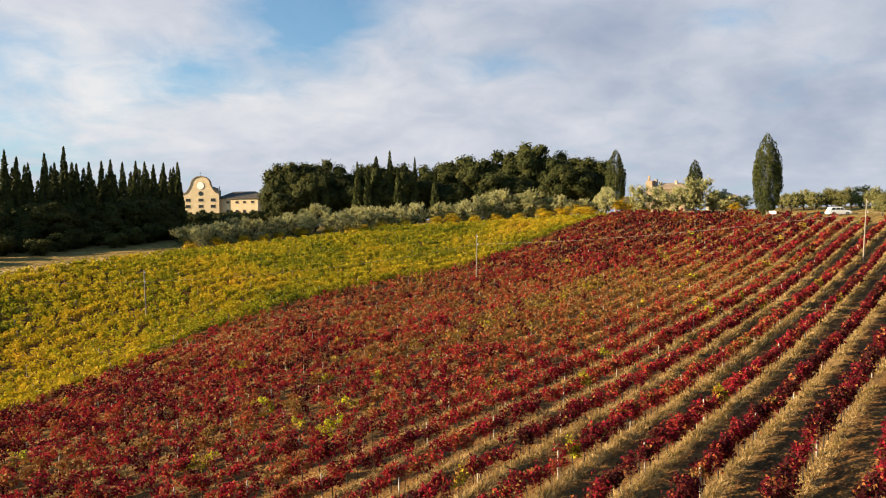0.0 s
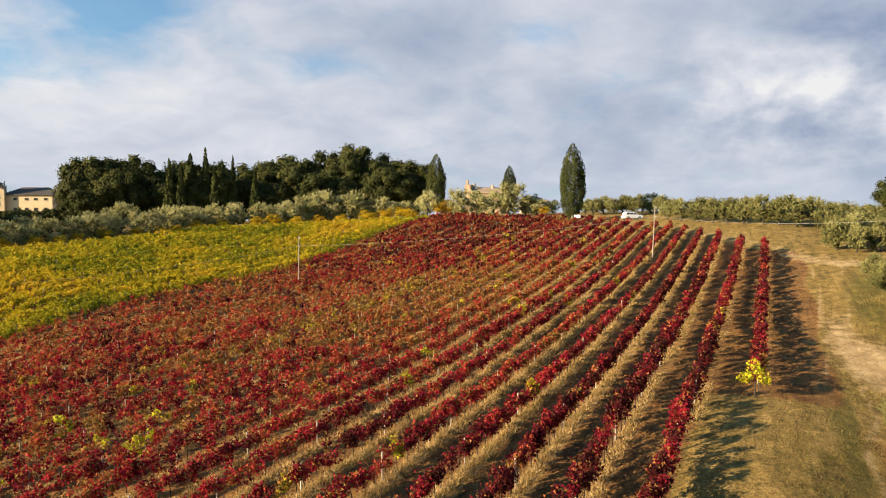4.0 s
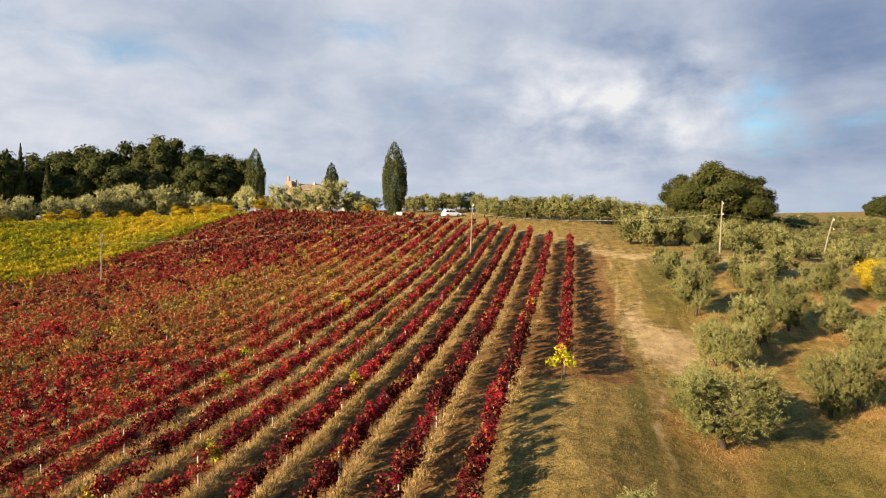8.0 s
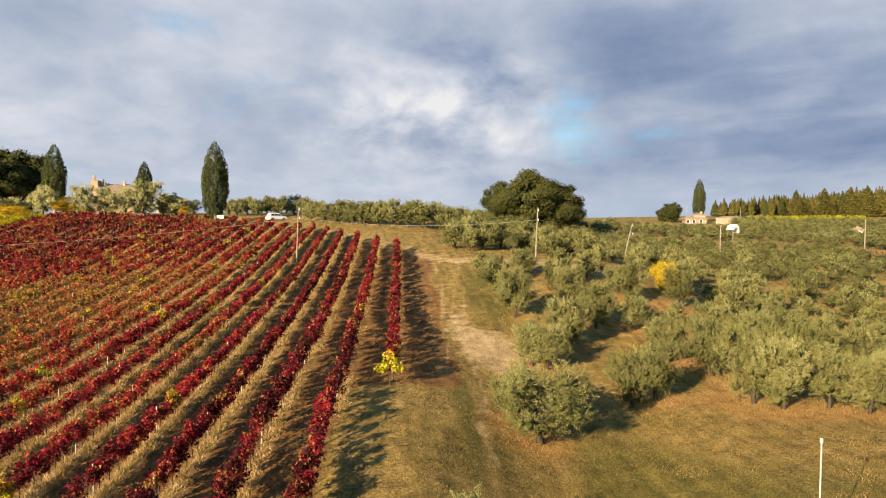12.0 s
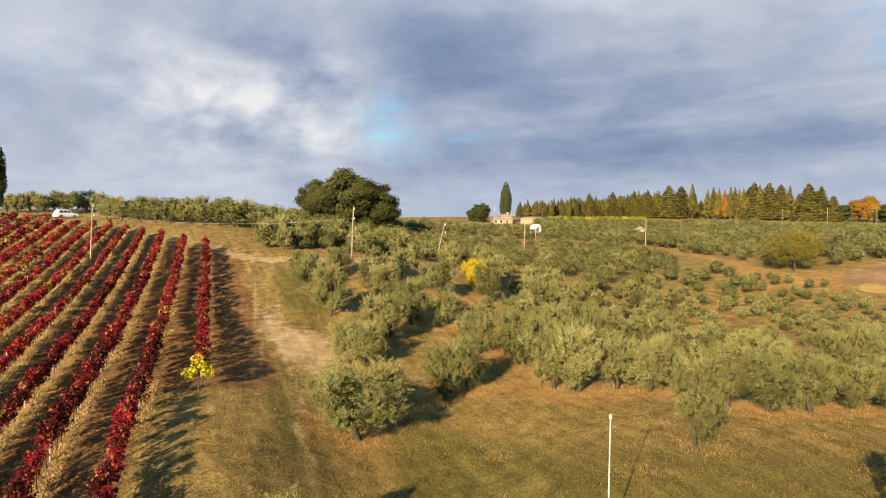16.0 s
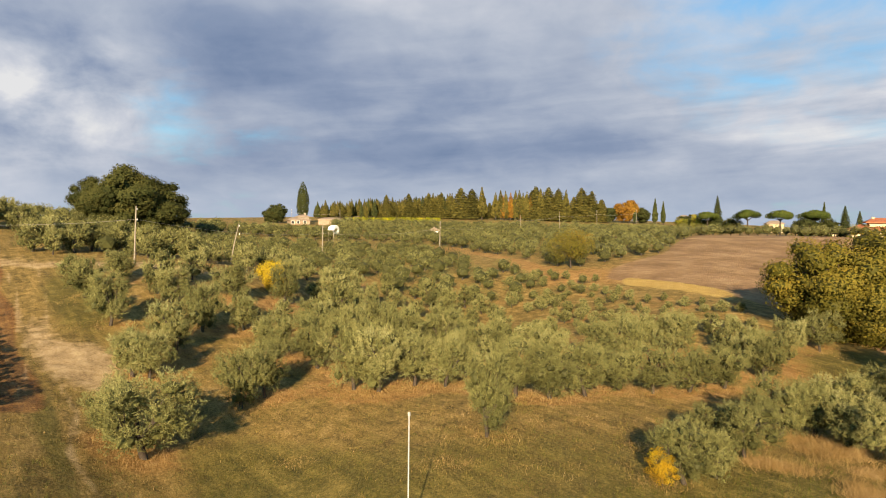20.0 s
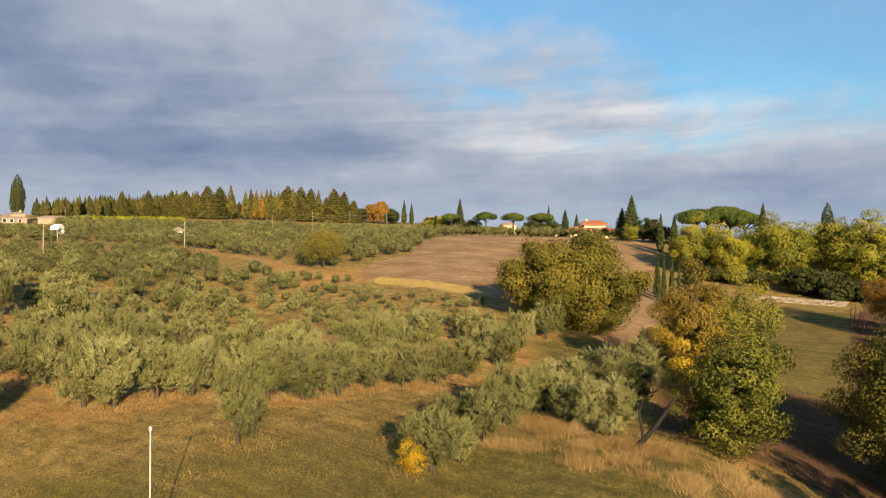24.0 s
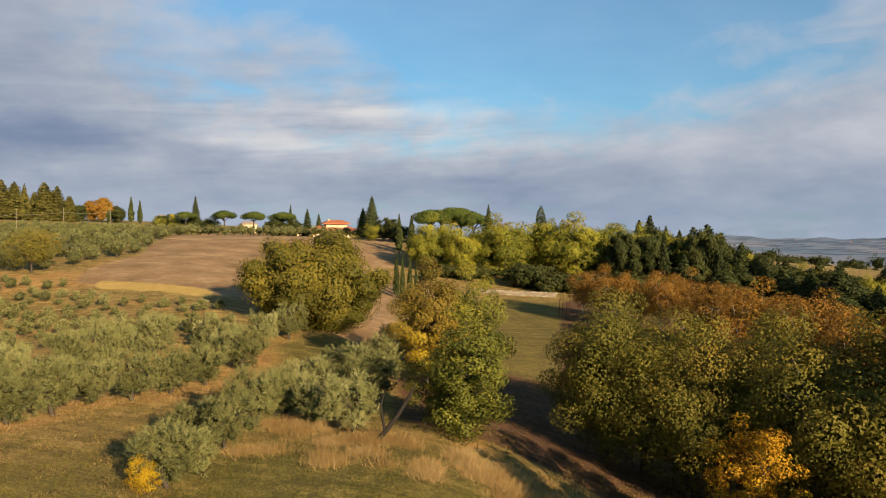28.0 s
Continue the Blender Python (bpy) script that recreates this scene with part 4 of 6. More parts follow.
def umbrella_kind(seeds):
    made = []
    for s in seeds:
        r = np.random.default_rng(s)
        lobes = [(1.9 * math.cos(i * 2.4) * math.sqrt(i / 9), 1.9 * math.sin(i * 2.4) * math.sqrt(i / 9) * 1.0, 6.1 - 0.1 * i + r.uniform(-0.15, 0.15), 1.5, 1.5, 0.75) for i in range(10)]
        lobes = [(x * 1.35, y * 1.35, z, a, b, c) for x, y, z, a, b, c in lobes]
        made.append(tree("umbrella_pine", "umbrella pine with a flat bright green crown", "tree", "umbrella pines", 7.0, lobes, 6500, 0.34, PINE_LEAF, BARK, 0.2, 8, 0.4, 0.8, s, 0.58, 0.5, 0.2))
    return Kind(made)


OAK = broad_kind("holm_oak", "dark dense evergreen oak in a wood", "evergreen oaks of the wood", 7500, 0.46, (61, 62, 63), OAK_LEAF, 12, 11, 0.4, 18, 0.5, 0.8, 0.5, fill=0.7)
DENSE_OAK = broad_kind("holm_oak", "massive dark evergreen oak on the skyline", "evergreen oaks on the skyline", 26000, 0.36, (64, 65), OAK_LEAF, 12, 11, 0.2, 22, 0.5, 0.8, 0.62, fill=0.7)
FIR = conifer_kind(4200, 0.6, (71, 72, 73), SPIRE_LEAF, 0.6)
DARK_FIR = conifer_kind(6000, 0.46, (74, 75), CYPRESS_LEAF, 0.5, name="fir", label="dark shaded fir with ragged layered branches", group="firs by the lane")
GREEN_SPIRE = cypress_kind(1300, 0.7, (76, 77), 0.2, "spires of the far wood", SPIRE_LEAF, "slim yellow-green cypress in a far tree line")
RUST_SPIRE = cypress_kind(1100, 0.7, (78,), 0.2, "rusty spires of the far wood", RUST_LEAF, "slim rust-brown withered conifer")
UMBRELLA = umbrella_kind((81, 82))
ROBINIA = broad_kind("robinia_tree", "tall yellow-green broadleaf tree in a garden", "garden trees", 12000, 0.30, (84, 85, 86), LIME_LEAF, 10, 8.2, 0.4, 18, 0.46, 0.6, 0.52)
RUSTY = broad_kind("rusty_tree", "small broadleaf tree with rusty orange autumn leaves", "rusty trees in the orchard", 10000, 0.19, (87, 88, 89), RUST_LEAF, 7.5, 5.8, 1.3, 20, 0.42, 0.55, 0.44, POST_WOOD, 0.1)
BIG = broad_kind("broadleaf_tree", "large olive-green broadleaf tree turning brown at the tips", "large trees at the field edge", 44000, 0.155, (90, 91), BROWN_LEAF, 9.5, 9.0, 0.8, 18, 0.44, 0.62, 0.50, None, 0.2, 1.2)
# coarse-leaved kind for unseen trees that only cast shadows
SHADE_TREE = broad_kind("shade_tree", "tall unseen broadleaf tree set to shade the slope", "large trees below the slope", 7000, 0.5, (89,), BROWN_LEAF, 9.5, 9.0, 0.8, 16, 0.42, 0.62, 0.44, None, 0.2, 1.3)
ROUND = broad_kind("round_tree", "broad round deciduous tree with dense yellow-green leaves", "", 70000, 0.2, (92,), ROUND_LEAF, 9.0, 13.6, -1.2, 34, 0.34, 0.7, 0.55, None, 0.35, 0.35, 0.2, fill=0.72)
POPLAR = broad_kind("poplar_tree", "slender tree with thinning golden-brown leaves", "", 24000, 0.14, (93,), POPLAR_LEAF, 8.0, 4.8, 0.4, 18, 0.46, 0.65, 0.42, BARK, 0.12, 0.8, -0.5)
FIELD_TREE = broad_kind("field_maple", "upright tree with fresh green and yellowing leaves", "", 20000, 0.145, (94, 95), GREEN_LEAF, 7.0, 4.8, 0.3, 20, 0.44, 0.7, 0.56, None, 0.13, 1.7)
WALNUT = broad_kind("walnut_tree", "brown-green spreading walnut tree on a pale leaning trunk", "", 7000, 0.2, (96,), BROWN_LEAF, 6.0, 7.6, 0.9, 18, 0.44, 0.6, 0.52, BARK, 0.14)
GOLD = broad_kind("golden_shrub", "shrub with bright golden-yellow autumn leaves", "golden shrubs", 6000, 0.11, (97,), GOLD_LEAF, 4.6, 3.0, 0.2, 14, 0.5, 0.75, 0.7, None, 0.07)
GOLD_BUSH = broad_kind("golden_bush", "broad dome-shaped bush of dense golden-yellow leaves", "", 14000, 0.11, (101,), POPLAR_LEAF, 3.1, 4.2, 0.1, 14, 0.5, 0.7, 0.72, None, 0.08, 0.6, fill=0.6)
AMBER = broad_kind("amber_tree", "young tree with golden-orange leaves under tall trees", "", 11000, 0.10, (104,), AMBER_LEAF, 7.2, 3.0, 0.6, 16, 0.5, 0.75, 0.5, None, 0.08, 1.3)
ORANGE = broad_kind("orange_tree", "round tree with vivid orange-red leaves", "orange trees of the far wood", 7000, 0.3, (103,), RUST_LEAF, 7.5, 6.4, 0.3, 16, 0.5, 0.7, 0.58, None, 0.14, fill=0.7)
HEDGE = broad_kind("garden_shrub", "rounded dark evergreen garden shrub", "garden shrubs", 2600, 0.32, (98, 99), OAK_LEAF, 3.2, 4.6, 0.1, 12, 0.45, 0.7, 0.5)

# the wood of evergreen oaks and cypresses beyond the yellow field
for az, s, top in [(-12.9, 0.85, 26.0), (-12.1, 1.15, 30.2), (-10.9, 1.5, 31.6), (-9.3, 1.45, 30.8), (-7.4, 1.4, 30.2), (-5.2, 1.4, 31.5), (-3.2, 1.35, 30.2), (-1.2, 1.4, 30.4), (0.6, 1.45, 32.2), (2.4, 1.5, 33.0), (4.2, 1.55, 34.6), (6.0, 1.55, 34.2), (7.6, 1.6, 35.9), (9.3, 1.5, 33.8), (11.0, 1.45, 32.3), (12.5, 1.1, 30.6)]:
    OAK.at(az, 226 - 0.9 * abs(az), s, top=top)
for i in range(15):
    OAK.at(-11.8 + i * 1.66, 203 + (i * 7) % 5, 0.98 + 0.1 * (i % 3), sz=0.9 + 0.12 * (i * 3 % 4))
for az, r, h, wd in [(-3.8, 200, 21.2, 1.0), (-6.4, 198, 18.0, 1.0), (-4.9, 200, 19.5, 1.7), (-1.8, 198, 18.8, 0.8), (-2.6, 198, 17.5, 0.9), (-0.2, 188, 13.5, 1.2), (-8.9, 200, 16.5, 1.1), (-9.8, 200, 15.5, 1.0), (-5.6, 197, 17, 0.9), (1.8, 200, 14, 0.9), (-3.2, 197, 16, 0.9)]:
    CYPRESS_SLIM.at(az, r, h / 12 * wd * 0.9, sz=h / 12)
# the dark cypress wood nearest the church
r_ = random.Random(5)
for az, r, top in [(-31.2, 146, 26.2), (-30.5, 147, 25.0), (-29.8, 147, 24.0), (-28.8, 147, 25.9), (-28.2, 149, 24.4), (-27.6, 150, 27.6), (-26.8, 150, 24.4), (-26.0, 150, 24.7), (-25.2, 152, 25.2), (-24.6, 153, 25.6), (-23.8, 154, 25.2), (-22.9, 155, 25.6), (-22.3, 156, 25.6), (-21.7, 157, 25.2), (-21.0, 158, 25.6), (-20.5, 160, 24.5), (-20.0, 162, 26.2), (-33.0, 145, 25.0), (-34.5, 144, 26.0), (-36.0, 143, 25.0)]:
    CYPRESS_SLIM.at(az, r, 1.35, top=top)
    CYPRESS_SLIM.at(min(az + r_.uniform(0.2, 0.6), -20.3), r + r_.uniform(4, 10), 1.5, top=top - r_.uniform(0.5, 3))
    if r_.random() < 0.8:
        OAK.at(min(az + 0.4, -21.8), r - 4, 0.75, sz=0.7)
# low scrub at the foot of the cypress wood
for i in range(17):
    HEDGE.at(-34 + i * 1.2, 124 + i * 1.6 + (i * 5) % 4 * 3, 0.9 + 0.14 * (i % 4))
# the dark hedge that hides the feet of the church
for i in range(17):
    OAK.at(-20.6 + i * 0.47, 206 + (i * 3) % 4, 0.42, top=15.3 + 0.35 * (i * 7 % 4))
# single cypresses on the crest
CYPRESS.at(25.0, 140, 1.1, sz=16.6 / 12, label="large lone cypress with a dense spindle crown on a pale trunk")
CYPRESS.at(14.1, 200, 1.25, sz=18.4 / 12)
CYPRESS.at(20.0, 185, 0.9, sz=13.3 / 12)
CYPRESS.at(62.6, 258, 0.95, top=28.6)

# ---------------------------------------------------------------- olives


def olive_stuff(name, label, spots, n=560, size=0.30, seed=3, leaf=None, tint=0.36):
    """Far olives joined into one sheet of crowns: spots are (x, y, scale)."""
    r = np.random.default_rng(seed)
    P, D, T, S, C, runs = [], [], [], [], [], []
    for x, y, s in spots:
        lobes = ring_lobes(3.5, 4.0, 0.3, r, 4, 0.62)
        p, d, k = lobe_points(lobes, n, r, 0.8)
        at = np.array((x, y, lev(x, y)))
        P.append(p * s + at)
        D.append(unit((p - np.array((0, 0, 1.3))) * np.array((1, 1, 1.1))) * 1.0 + d * 0.6)
        # upper side of each clump tinted lighter, as if lit from above
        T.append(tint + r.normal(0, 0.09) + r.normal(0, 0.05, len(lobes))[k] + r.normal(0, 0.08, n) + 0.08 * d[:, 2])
        S.append(np.full(n, size * s))
        C.append((*(at + np.array((0, 0, 1.7 * s))), 1.5 * s, 1.5 * s, 1.25 * s))
        z = at[2]
        runs.append([(Vector((x, y, z - 0.2)), 0.2 * s), (Vector((x, y, z + 0.8 * s)), 0.15 * s), (Vector((x + 0.3, y, z + 2.2 * s)), 0.05)])
    ob = thing(name, label, "olive grove", kind="stuff")
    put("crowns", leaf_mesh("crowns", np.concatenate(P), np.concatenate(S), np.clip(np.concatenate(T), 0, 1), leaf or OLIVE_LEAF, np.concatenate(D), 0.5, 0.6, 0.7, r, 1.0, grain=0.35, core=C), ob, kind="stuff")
    put("trunks", tubes("trunks", runs, BARK, 5), ob, kind="stuff")


# along the top of the yellow field
for az, r, s in [(5.3, 170, 1.9), (4.0, 168, 1.6), (7.2, 170, 1.9), (2.6, 166, 1.4), (10.2, 170, 1.4), (-3.4, 160, 1.4), (-1.8, 163, 1.35), (-5.6, 157, 1.3), (-7.6, 154, 1.2), (-9.9, 155, 1.55), (-8.4, 149, 1.15), (-11.5, 146, 1.2), (-13.0, 143, 1.1), (-14.8, 141, 1.1), (-16.5, 138, 1.05), (-18.3, 135, 1.0), (-12.2, 150, 1.2), (-6.5, 160, 1.3), (0.4, 166, 1.3), (1.6, 166, 1.2), (8.8, 172, 1.4), (11.7, 172, 1.1), (-15.6, 145, 1.1), (-17.4, 142, 1.0), (-10.6, 150, 1.1), (-4.5, 162, 1.2), (-19.4, 138, 1.0)]:
    OLIVE_FAR.at(az, r, s * 1.14, sink=0.5 * s)
for az, r, s, top in [(13.3, 165, 1.4, 19.7), (15.9, 163, 1.35, 20.0), (17.4, 163, 1.5, 19.9), (18.6, 162, 1.4, 19.4), (20.0, 163, 1.9, 21.2), (22.2, 165, 1.6, 18.0), (23.4, 168, 1.2, 17.4), (21.3, 166, 1.2, 18.4)]:
    OLIVE_FAR.at(az, r, s, top=top)
# golden bushes between them
for az, r, s in [(1.2, 168, 0.9), (-0.2, 166, 0.8), (8.6, 172, 0.9), (10.0, 172, 1.0), (11.4, 172, 1.1), (12.2, 170, 0.9), (14.6, 172, 1.5), (15.4, 174, 1.4), (16.2, 172, 0.9), (-4.6, 162, 0.7), (-7.0, 156, 0.6), (-13.8, 144, 0.6), (-19.2, 134, 0.6), (22.8, 170, 0.7), (6.4, 170, 0.7), (-2.6, 164, 0.7), (-6.0, 158, 0.6), (-8.8, 153, 0.65), (-10.8, 151, 0.7), (-12.6, 148, 0.55), (-15.2, 143, 0.6), (-17.2, 140, 0.6), (2.9, 168, 0.7), (4.8, 171, 0.7)]:
    GOLD.at(az, r - 7, s * 1.45, sz=s * 0.72)
# low shrubs closing the view under the olives
for i in range(16):
    HEDGE.at(-9 + 1.1 * i, 172 + (i * 5) % 7, 0.8, sz=0.75, label="low dark shrub behind a line of olives")
# the nearer trees of the grove, one by one: bearing, distance, size
for az, r, s in NEAR:
    OLIVE_NEAR.at(az, r, s * 0.84, sz=s * (0.97 + 0.12 * math.sin(az * 7)) if r > 34.5 else 1.0)
for az, r, s in [(92.8, 27.2, 0.62), (95.1, 28.4, 0.5), (94.8, 33.2, 0.5), (97.1, 31.3, 0.6), (99.4, 35.8, 0.75), (101.7, 37.8, 0.72), (104.5, 35.3, 0.62), (107.0, 33.6, 0.7), (108.0, 40.5, 0.85), (104.0, 42.0, 0.75), (106.3, 47.0, 0.8), (109.5, 49.0, 0.9), (110.5, 58.0, 0.8)]:
    OLIVE_NEAR.at(az, r, s, label="young olive tree in rough grass at the grove's edge")
OLIVE_NEAR.plant(14.8, 15.2, 0.6)
spots_ = [(bearing(a, r).x, bearing(a, r).y) for a, r, s in NEAR]
r_ = random.Random(9)
rest_ = []
single_ = 0
for i in range(-2, 54):
    for j in range(-12, 56):
        u, w = 20 + 4.5 * i + r_.uniform(-0.9, 0.9), -9.5 - 4.4 * j + r_.uniform(-0.9, 0.9)
        x, y = field_xy(u, w)
        az, r = math.degrees(math.atan2(x, y)), math.hypot(x, y)
        roll_, size_, tall_ = r_.random(), r_.uniform(0.66, 1.06), r_.uniform(0.8, 1.15)
        if r < 54 or r > (246 if 65 < az < 91 else 205) or az > 97 or az < 24:
            continue
        if w > -8.0 and (u < 124 + 1.25 * max(w, 0) or r > 185):
            continue
        if abs(az - 50.2) < 0.8 and r < 80:
            continue
        # a bare terrace path crosses the grove
        if az < 60 and abs(r - np.interp(az, [43.5, 47, 51, 55, 60], [84, 82.5, 80.5, 77.5, 75])) < (7.5 if az < 50 else 5.5):
            continue
        upper = float(np.interp(az, [70, 74.7, 76, 79.3, 82, 84, 88], [170, 160, 150, 132, 117, 112, 109]))
        lower = float(np.interp(az, [70, 75.8, 79, 84, 88], [150, 124, 115, 106, 97]))
        if lower < r < upper:
            continue
        if az > 86.3 and az > np.interp(r, [90, 106, 125, 183, 220], [60, 86.8, 91.0, 94.4, 96.0]) and r > 95:
            continue
        if az > 85.5 and 88 - 1.75 * (az - 88.3) < r < 110:
            continue
        if az > 77 and r < lower and r > 66 and roll_ < np.interp(az, [77, 84, 90, 97], [0.0, 0.02, 0.06, 0.12]):
            continue
        if roll_ > 0.93 and r < 100:
            continue
        if r < 80 and min((x - a) ** 2 + (y - b) ** 2 for a, b in spots_) < 11.0:
            continue
        s = size_ * (0.74 if az > 76 and r < lower and r > 62 else 0.86)
        if az > 80 and 62 < r < lower:
            # low terraced hedgerows of young olives
            s *= float(np.interp(az, [80, 85, 90], [0.9, 0.68, 0.55])) if r > 66 else 0.85
            tall_ *= 0.9
            for k in (-1, 1):
                OLIVE_MID.plant(x + k * 1.7 * math.cos(radians(az - 8)), y - k * 1.7 * math.sin(radians(az - 8)), s * 0.7, sz=s * tall_ * (0.8 + 0.1 * k))
        if r < 92:
            OLIVE_MID.plant(x, y, s * 0.85, sz=s * tall_)
            single_ += 1
        else:
            rest_.append((x, y, s))
# the first olives beyond the terrace path and along the crest
for az, r, s in [(43.7, 94.5, 1.0), (44.9, 96.0, 1.05), (46.3, 94.0, 0.95), (47.4, 97.0, 1.0), (48.6, 94.5, 0.7), (49.3, 98.0, 1.0), (51.2, 93.0, 0.95), (52.6, 92.0, 0.95), (54.2, 90.0, 0.95), (33.2, 130.0, 1.0), (34.5, 127.0, 1.05), (35.5, 124.0, 0.95), (36.5, 122.0, 1.05), (37.6, 120.0, 1.05), (38.9, 119.0, 1.15), (40.0, 118.0, 1.1), (41.1, 117.0, 1.2), (42.2, 119.5, 1.1), (43.0, 113.0, 1.0), (32.2, 134.0, 0.9), (26.6, 156, 0.95), (27.4, 158, 1.0), (28.1, 155, 0.9), (28.9, 157, 1.05), (29.6, 156, 0.95), (30.3, 154, 1.0), (31.0, 152, 1.05), (31.8, 148, 1.0), (26.0, 160, 0.9)]:
    OLIVE_MID.at(az, r, s)
far_ = [p for p in rest_ if math.hypot(p[0], p[1]) >= 92]
olive_stuff("olive_grove", "far part of the silver-green olive grove", far_)
# a second line of olives on the skyline beyond the crest and by the ploughed field
olive_stuff("olive_hedge", "line of olives along the top of the ploughed field", [(bearing(94 + 0.62 * i, 176 + 4 * math.sin(i)).x, bearing(94 + 0.62 * i, 176 + 4 * math.sin(i)).y, 0.75 + 0.1 * math.sin(i * 2)) for i in range(22)])

# trees of the plain beyond the firs
r_ = random.Random(31)
far_ = []
for i in range(150):
    a, d = r_.uniform(134, 152), 190 + 480 * r_.random()
    far_.append((bearing(a, d).x, bearing(a, d).y, r_.uniform(0.6, 1.3)))
olive_stuff("plain_trees", "scattered dark trees on the plain beyond the firs", far_, 260, 0.5, 5, OAK_LEAF, 0.6)

# ---------------------------------------------------------------- trees round the grove
DENSE_OAK.at(50.0, 152, 1.2, top=22.9)
DENSE_OAK.at(52.0, 153, 0.95, top=19.6)
DENSE_OAK.at(47.6, 151, 0.72, top=20.6)
OAK.at(60.6, 255, 0.6, top=19.6)
OAK.at(60.0, 256, 0.45, top=18.0)
GOLD_BUSH.at(60.4, 74, 0.9, sz=1.05)
WALNUT.at(84.0, 112, 1.05, turn=200)
# the far tree line
r_ = random.Random(21)
az = 63.6
while az < 74.6:
    h = 7.2 + (az - 63.6) * 0.38 + r_.uniform(-1.6, 1.0)
    (GREEN_SPIRE if r_.random() < 0.75 else CYPRESS_SLIM).at(az, 305 + r_.uniform(-8, 8), h / 12 * r_.uniform(1.2, 1.9), top=h + 15.1)
    az += r_.uniform(0.12, 0.26)
for az, h, wd in [(69.2, 11.0, 0.7), (71.0, 11.5, 0.8), (72.6, 11.8, 0.8), (73.6, 12.0, 0.8), (75.2, 14.0, 1.0), (76.1, 13.6, 1.0), (81.2, 14.6, 1.0), (82.2, 14.2, 1.0), (83.0, 13.6, 0.9), (84.8, 13.8, 1.05), (85.6, 12.6, 0.8), (86.3, 9.0, 0.8), (80.9, 12.6, 0.9)]:
    FIR.at(az, 298, h / 12 * wd * 1.6, top=h + 14.4)
for az, h, k in [(74.5, 12, 0), (76.9, 15.0, 0), (78.0, 12.5, 0), (78.4, 13.5, 0), (78.8, 13.0, 0), (79.2, 12.5, 1), (79.6, 13.4, 0), (79.9, 13.4, 0), (80.2, 12.4, 0), (80.5, 13.0, 0), (80.8, 11.0, 1), (81.6, 14.2, 0), (83.6, 13.6, 0), (78.6, 11.5, 1), (80.0, 10.5, 1)]:
    (RUST_SPIRE if k else GREEN_SPIRE).at(az, 296, h / 12 * 1.25, top=h + 14.4)
for i in range(34):
    az = 74.2 + i * 0.37
    h = 9.5 + 1.4 * math.sin(i * 1.9) + (1.2 if i % 5 == 0 else 0.0)
    (FIR if i % 3 == 0 else GREEN_SPIRE).at(az, 312 + (i * 7) % 6, h / 12 * 1.35, top=h + 14.6)
ORANGE.at(88.5, 300, 1.3, sz=1.3)
ORANGE.at(87.7, 302, 1.0, sz=1.1)
for az, h in [(86.9, 7.0), (90.4, 11.0), (91.0, 9.6), (88.9, 8.0)]:
    CYPRESS_SLIM.at(az, 297, h / 12 * 1.1, top=h + 13.3)
OAK.at(87.0, 300, 0.6, sz=0.55)
OAK.at(89.4, 300, 0.7, sz=0.55)
OAK.at(92.8, 280, 0.6, sz=0.42)
UMBRELLA.at(94.2, 240, 1.05, sz=1.0)
DARK_FIR.at(94.9, 242, 0.7, top=22.0)
ROBINIA.at(92.3, 250, 0.5, sz=0.5)
ROBINIA.at(93.5, 246, 0.62, sz=0.6)
ROBINIA.at(100.7, 222, 0.62, sz=0.52)
HEDGE.at(95.9, 240, 1.5)
OAK.at(94.6, 244, 0.55, sz=0.45)
UMBRELLA.at(97.0, 232, 1.1, sz=1.1)
UMBRELLA.at(99.2, 236, 1.12, sz=1.12)
UMBRELLA.at(101.4, 214, 1.25, sz=1.05, label="broad umbrella pine with a domed green crown")
HEDGE.at(101.0, 212, 1.6)
HEDGE.at(102.2, 212, 1.5)
CYPRESS_SLIM.at(102.0, 218, 0.75, sz=0.85)
DARK_FIR.at(103.3, 215, 0.62, sz=0.72)
DARK_FIR.at(104.2, 222, 0.5, sz=0.62)
DARK_FIR.at(107.6, 212, 0.5, sz=0.6)
DARK_FIR.at(108.4, 168, 0.85, sz=0.86)
DARK_FIR.at(107.7, 172, 0.75, sz=0.62)
ROBINIA.at(108.4, 160, 0.42)
OAK.at(109.8, 165, 0.5, sz=0.44)
HEDGE.at(110.5, 160, 1.2)
for az, r, h, wd in [(110.6, 140, 8.4, 0.9), (111.6, 140, 8.2, 1.2), (110.4, 97, 6.6, 0.7), (110.9, 98, 6.0, 0.6), (111.5, 99, 6.2, 0.6), (112.0, 100, 5.6, 0.5)]:
    CYPRESS_SLIM.at(az, r, h / 12 * wd * 1.1, sz=h / 12)
UMBRELLA.at(113.2, 150, 1.25, sz=1.22)
UMBRELLA.at(114.8, 152, 1.35, sz=1.28)
UMBRELLA.at(116.6, 150, 1.25, sz=1.2)
UMBRELLA.at(115.6, 156, 1.3, sz=1.25)
UMBRELLA.at(114.0, 156, 1.2, sz=1.18)
for az, r, h, wd in [(112.6, 124, 8.4, 1.0), (114.0, 126, 9.2, 1.05), (115.6, 122, 8.6, 1.0), (117.4, 126, 9.6, 1.0), (119.2, 124, 10.2, 1.05), (120.4, 128, 9.6, 0.95), (123.4, 126, 10.8, 1.0), (124.8, 124, 11.0, 1.05), (126.4, 127, 10.6, 1.0), (127.8, 130, 10.4, 1.0), (129.2, 134, 9.2, 0.9), (122.4, 132, 10.4, 0.8)]:
    ROBINIA.at(az, r, h / 10 * wd, sz=h / 10)
CYPRESS.at(122.0, 131, 0.62, sz=13.2 / 12)
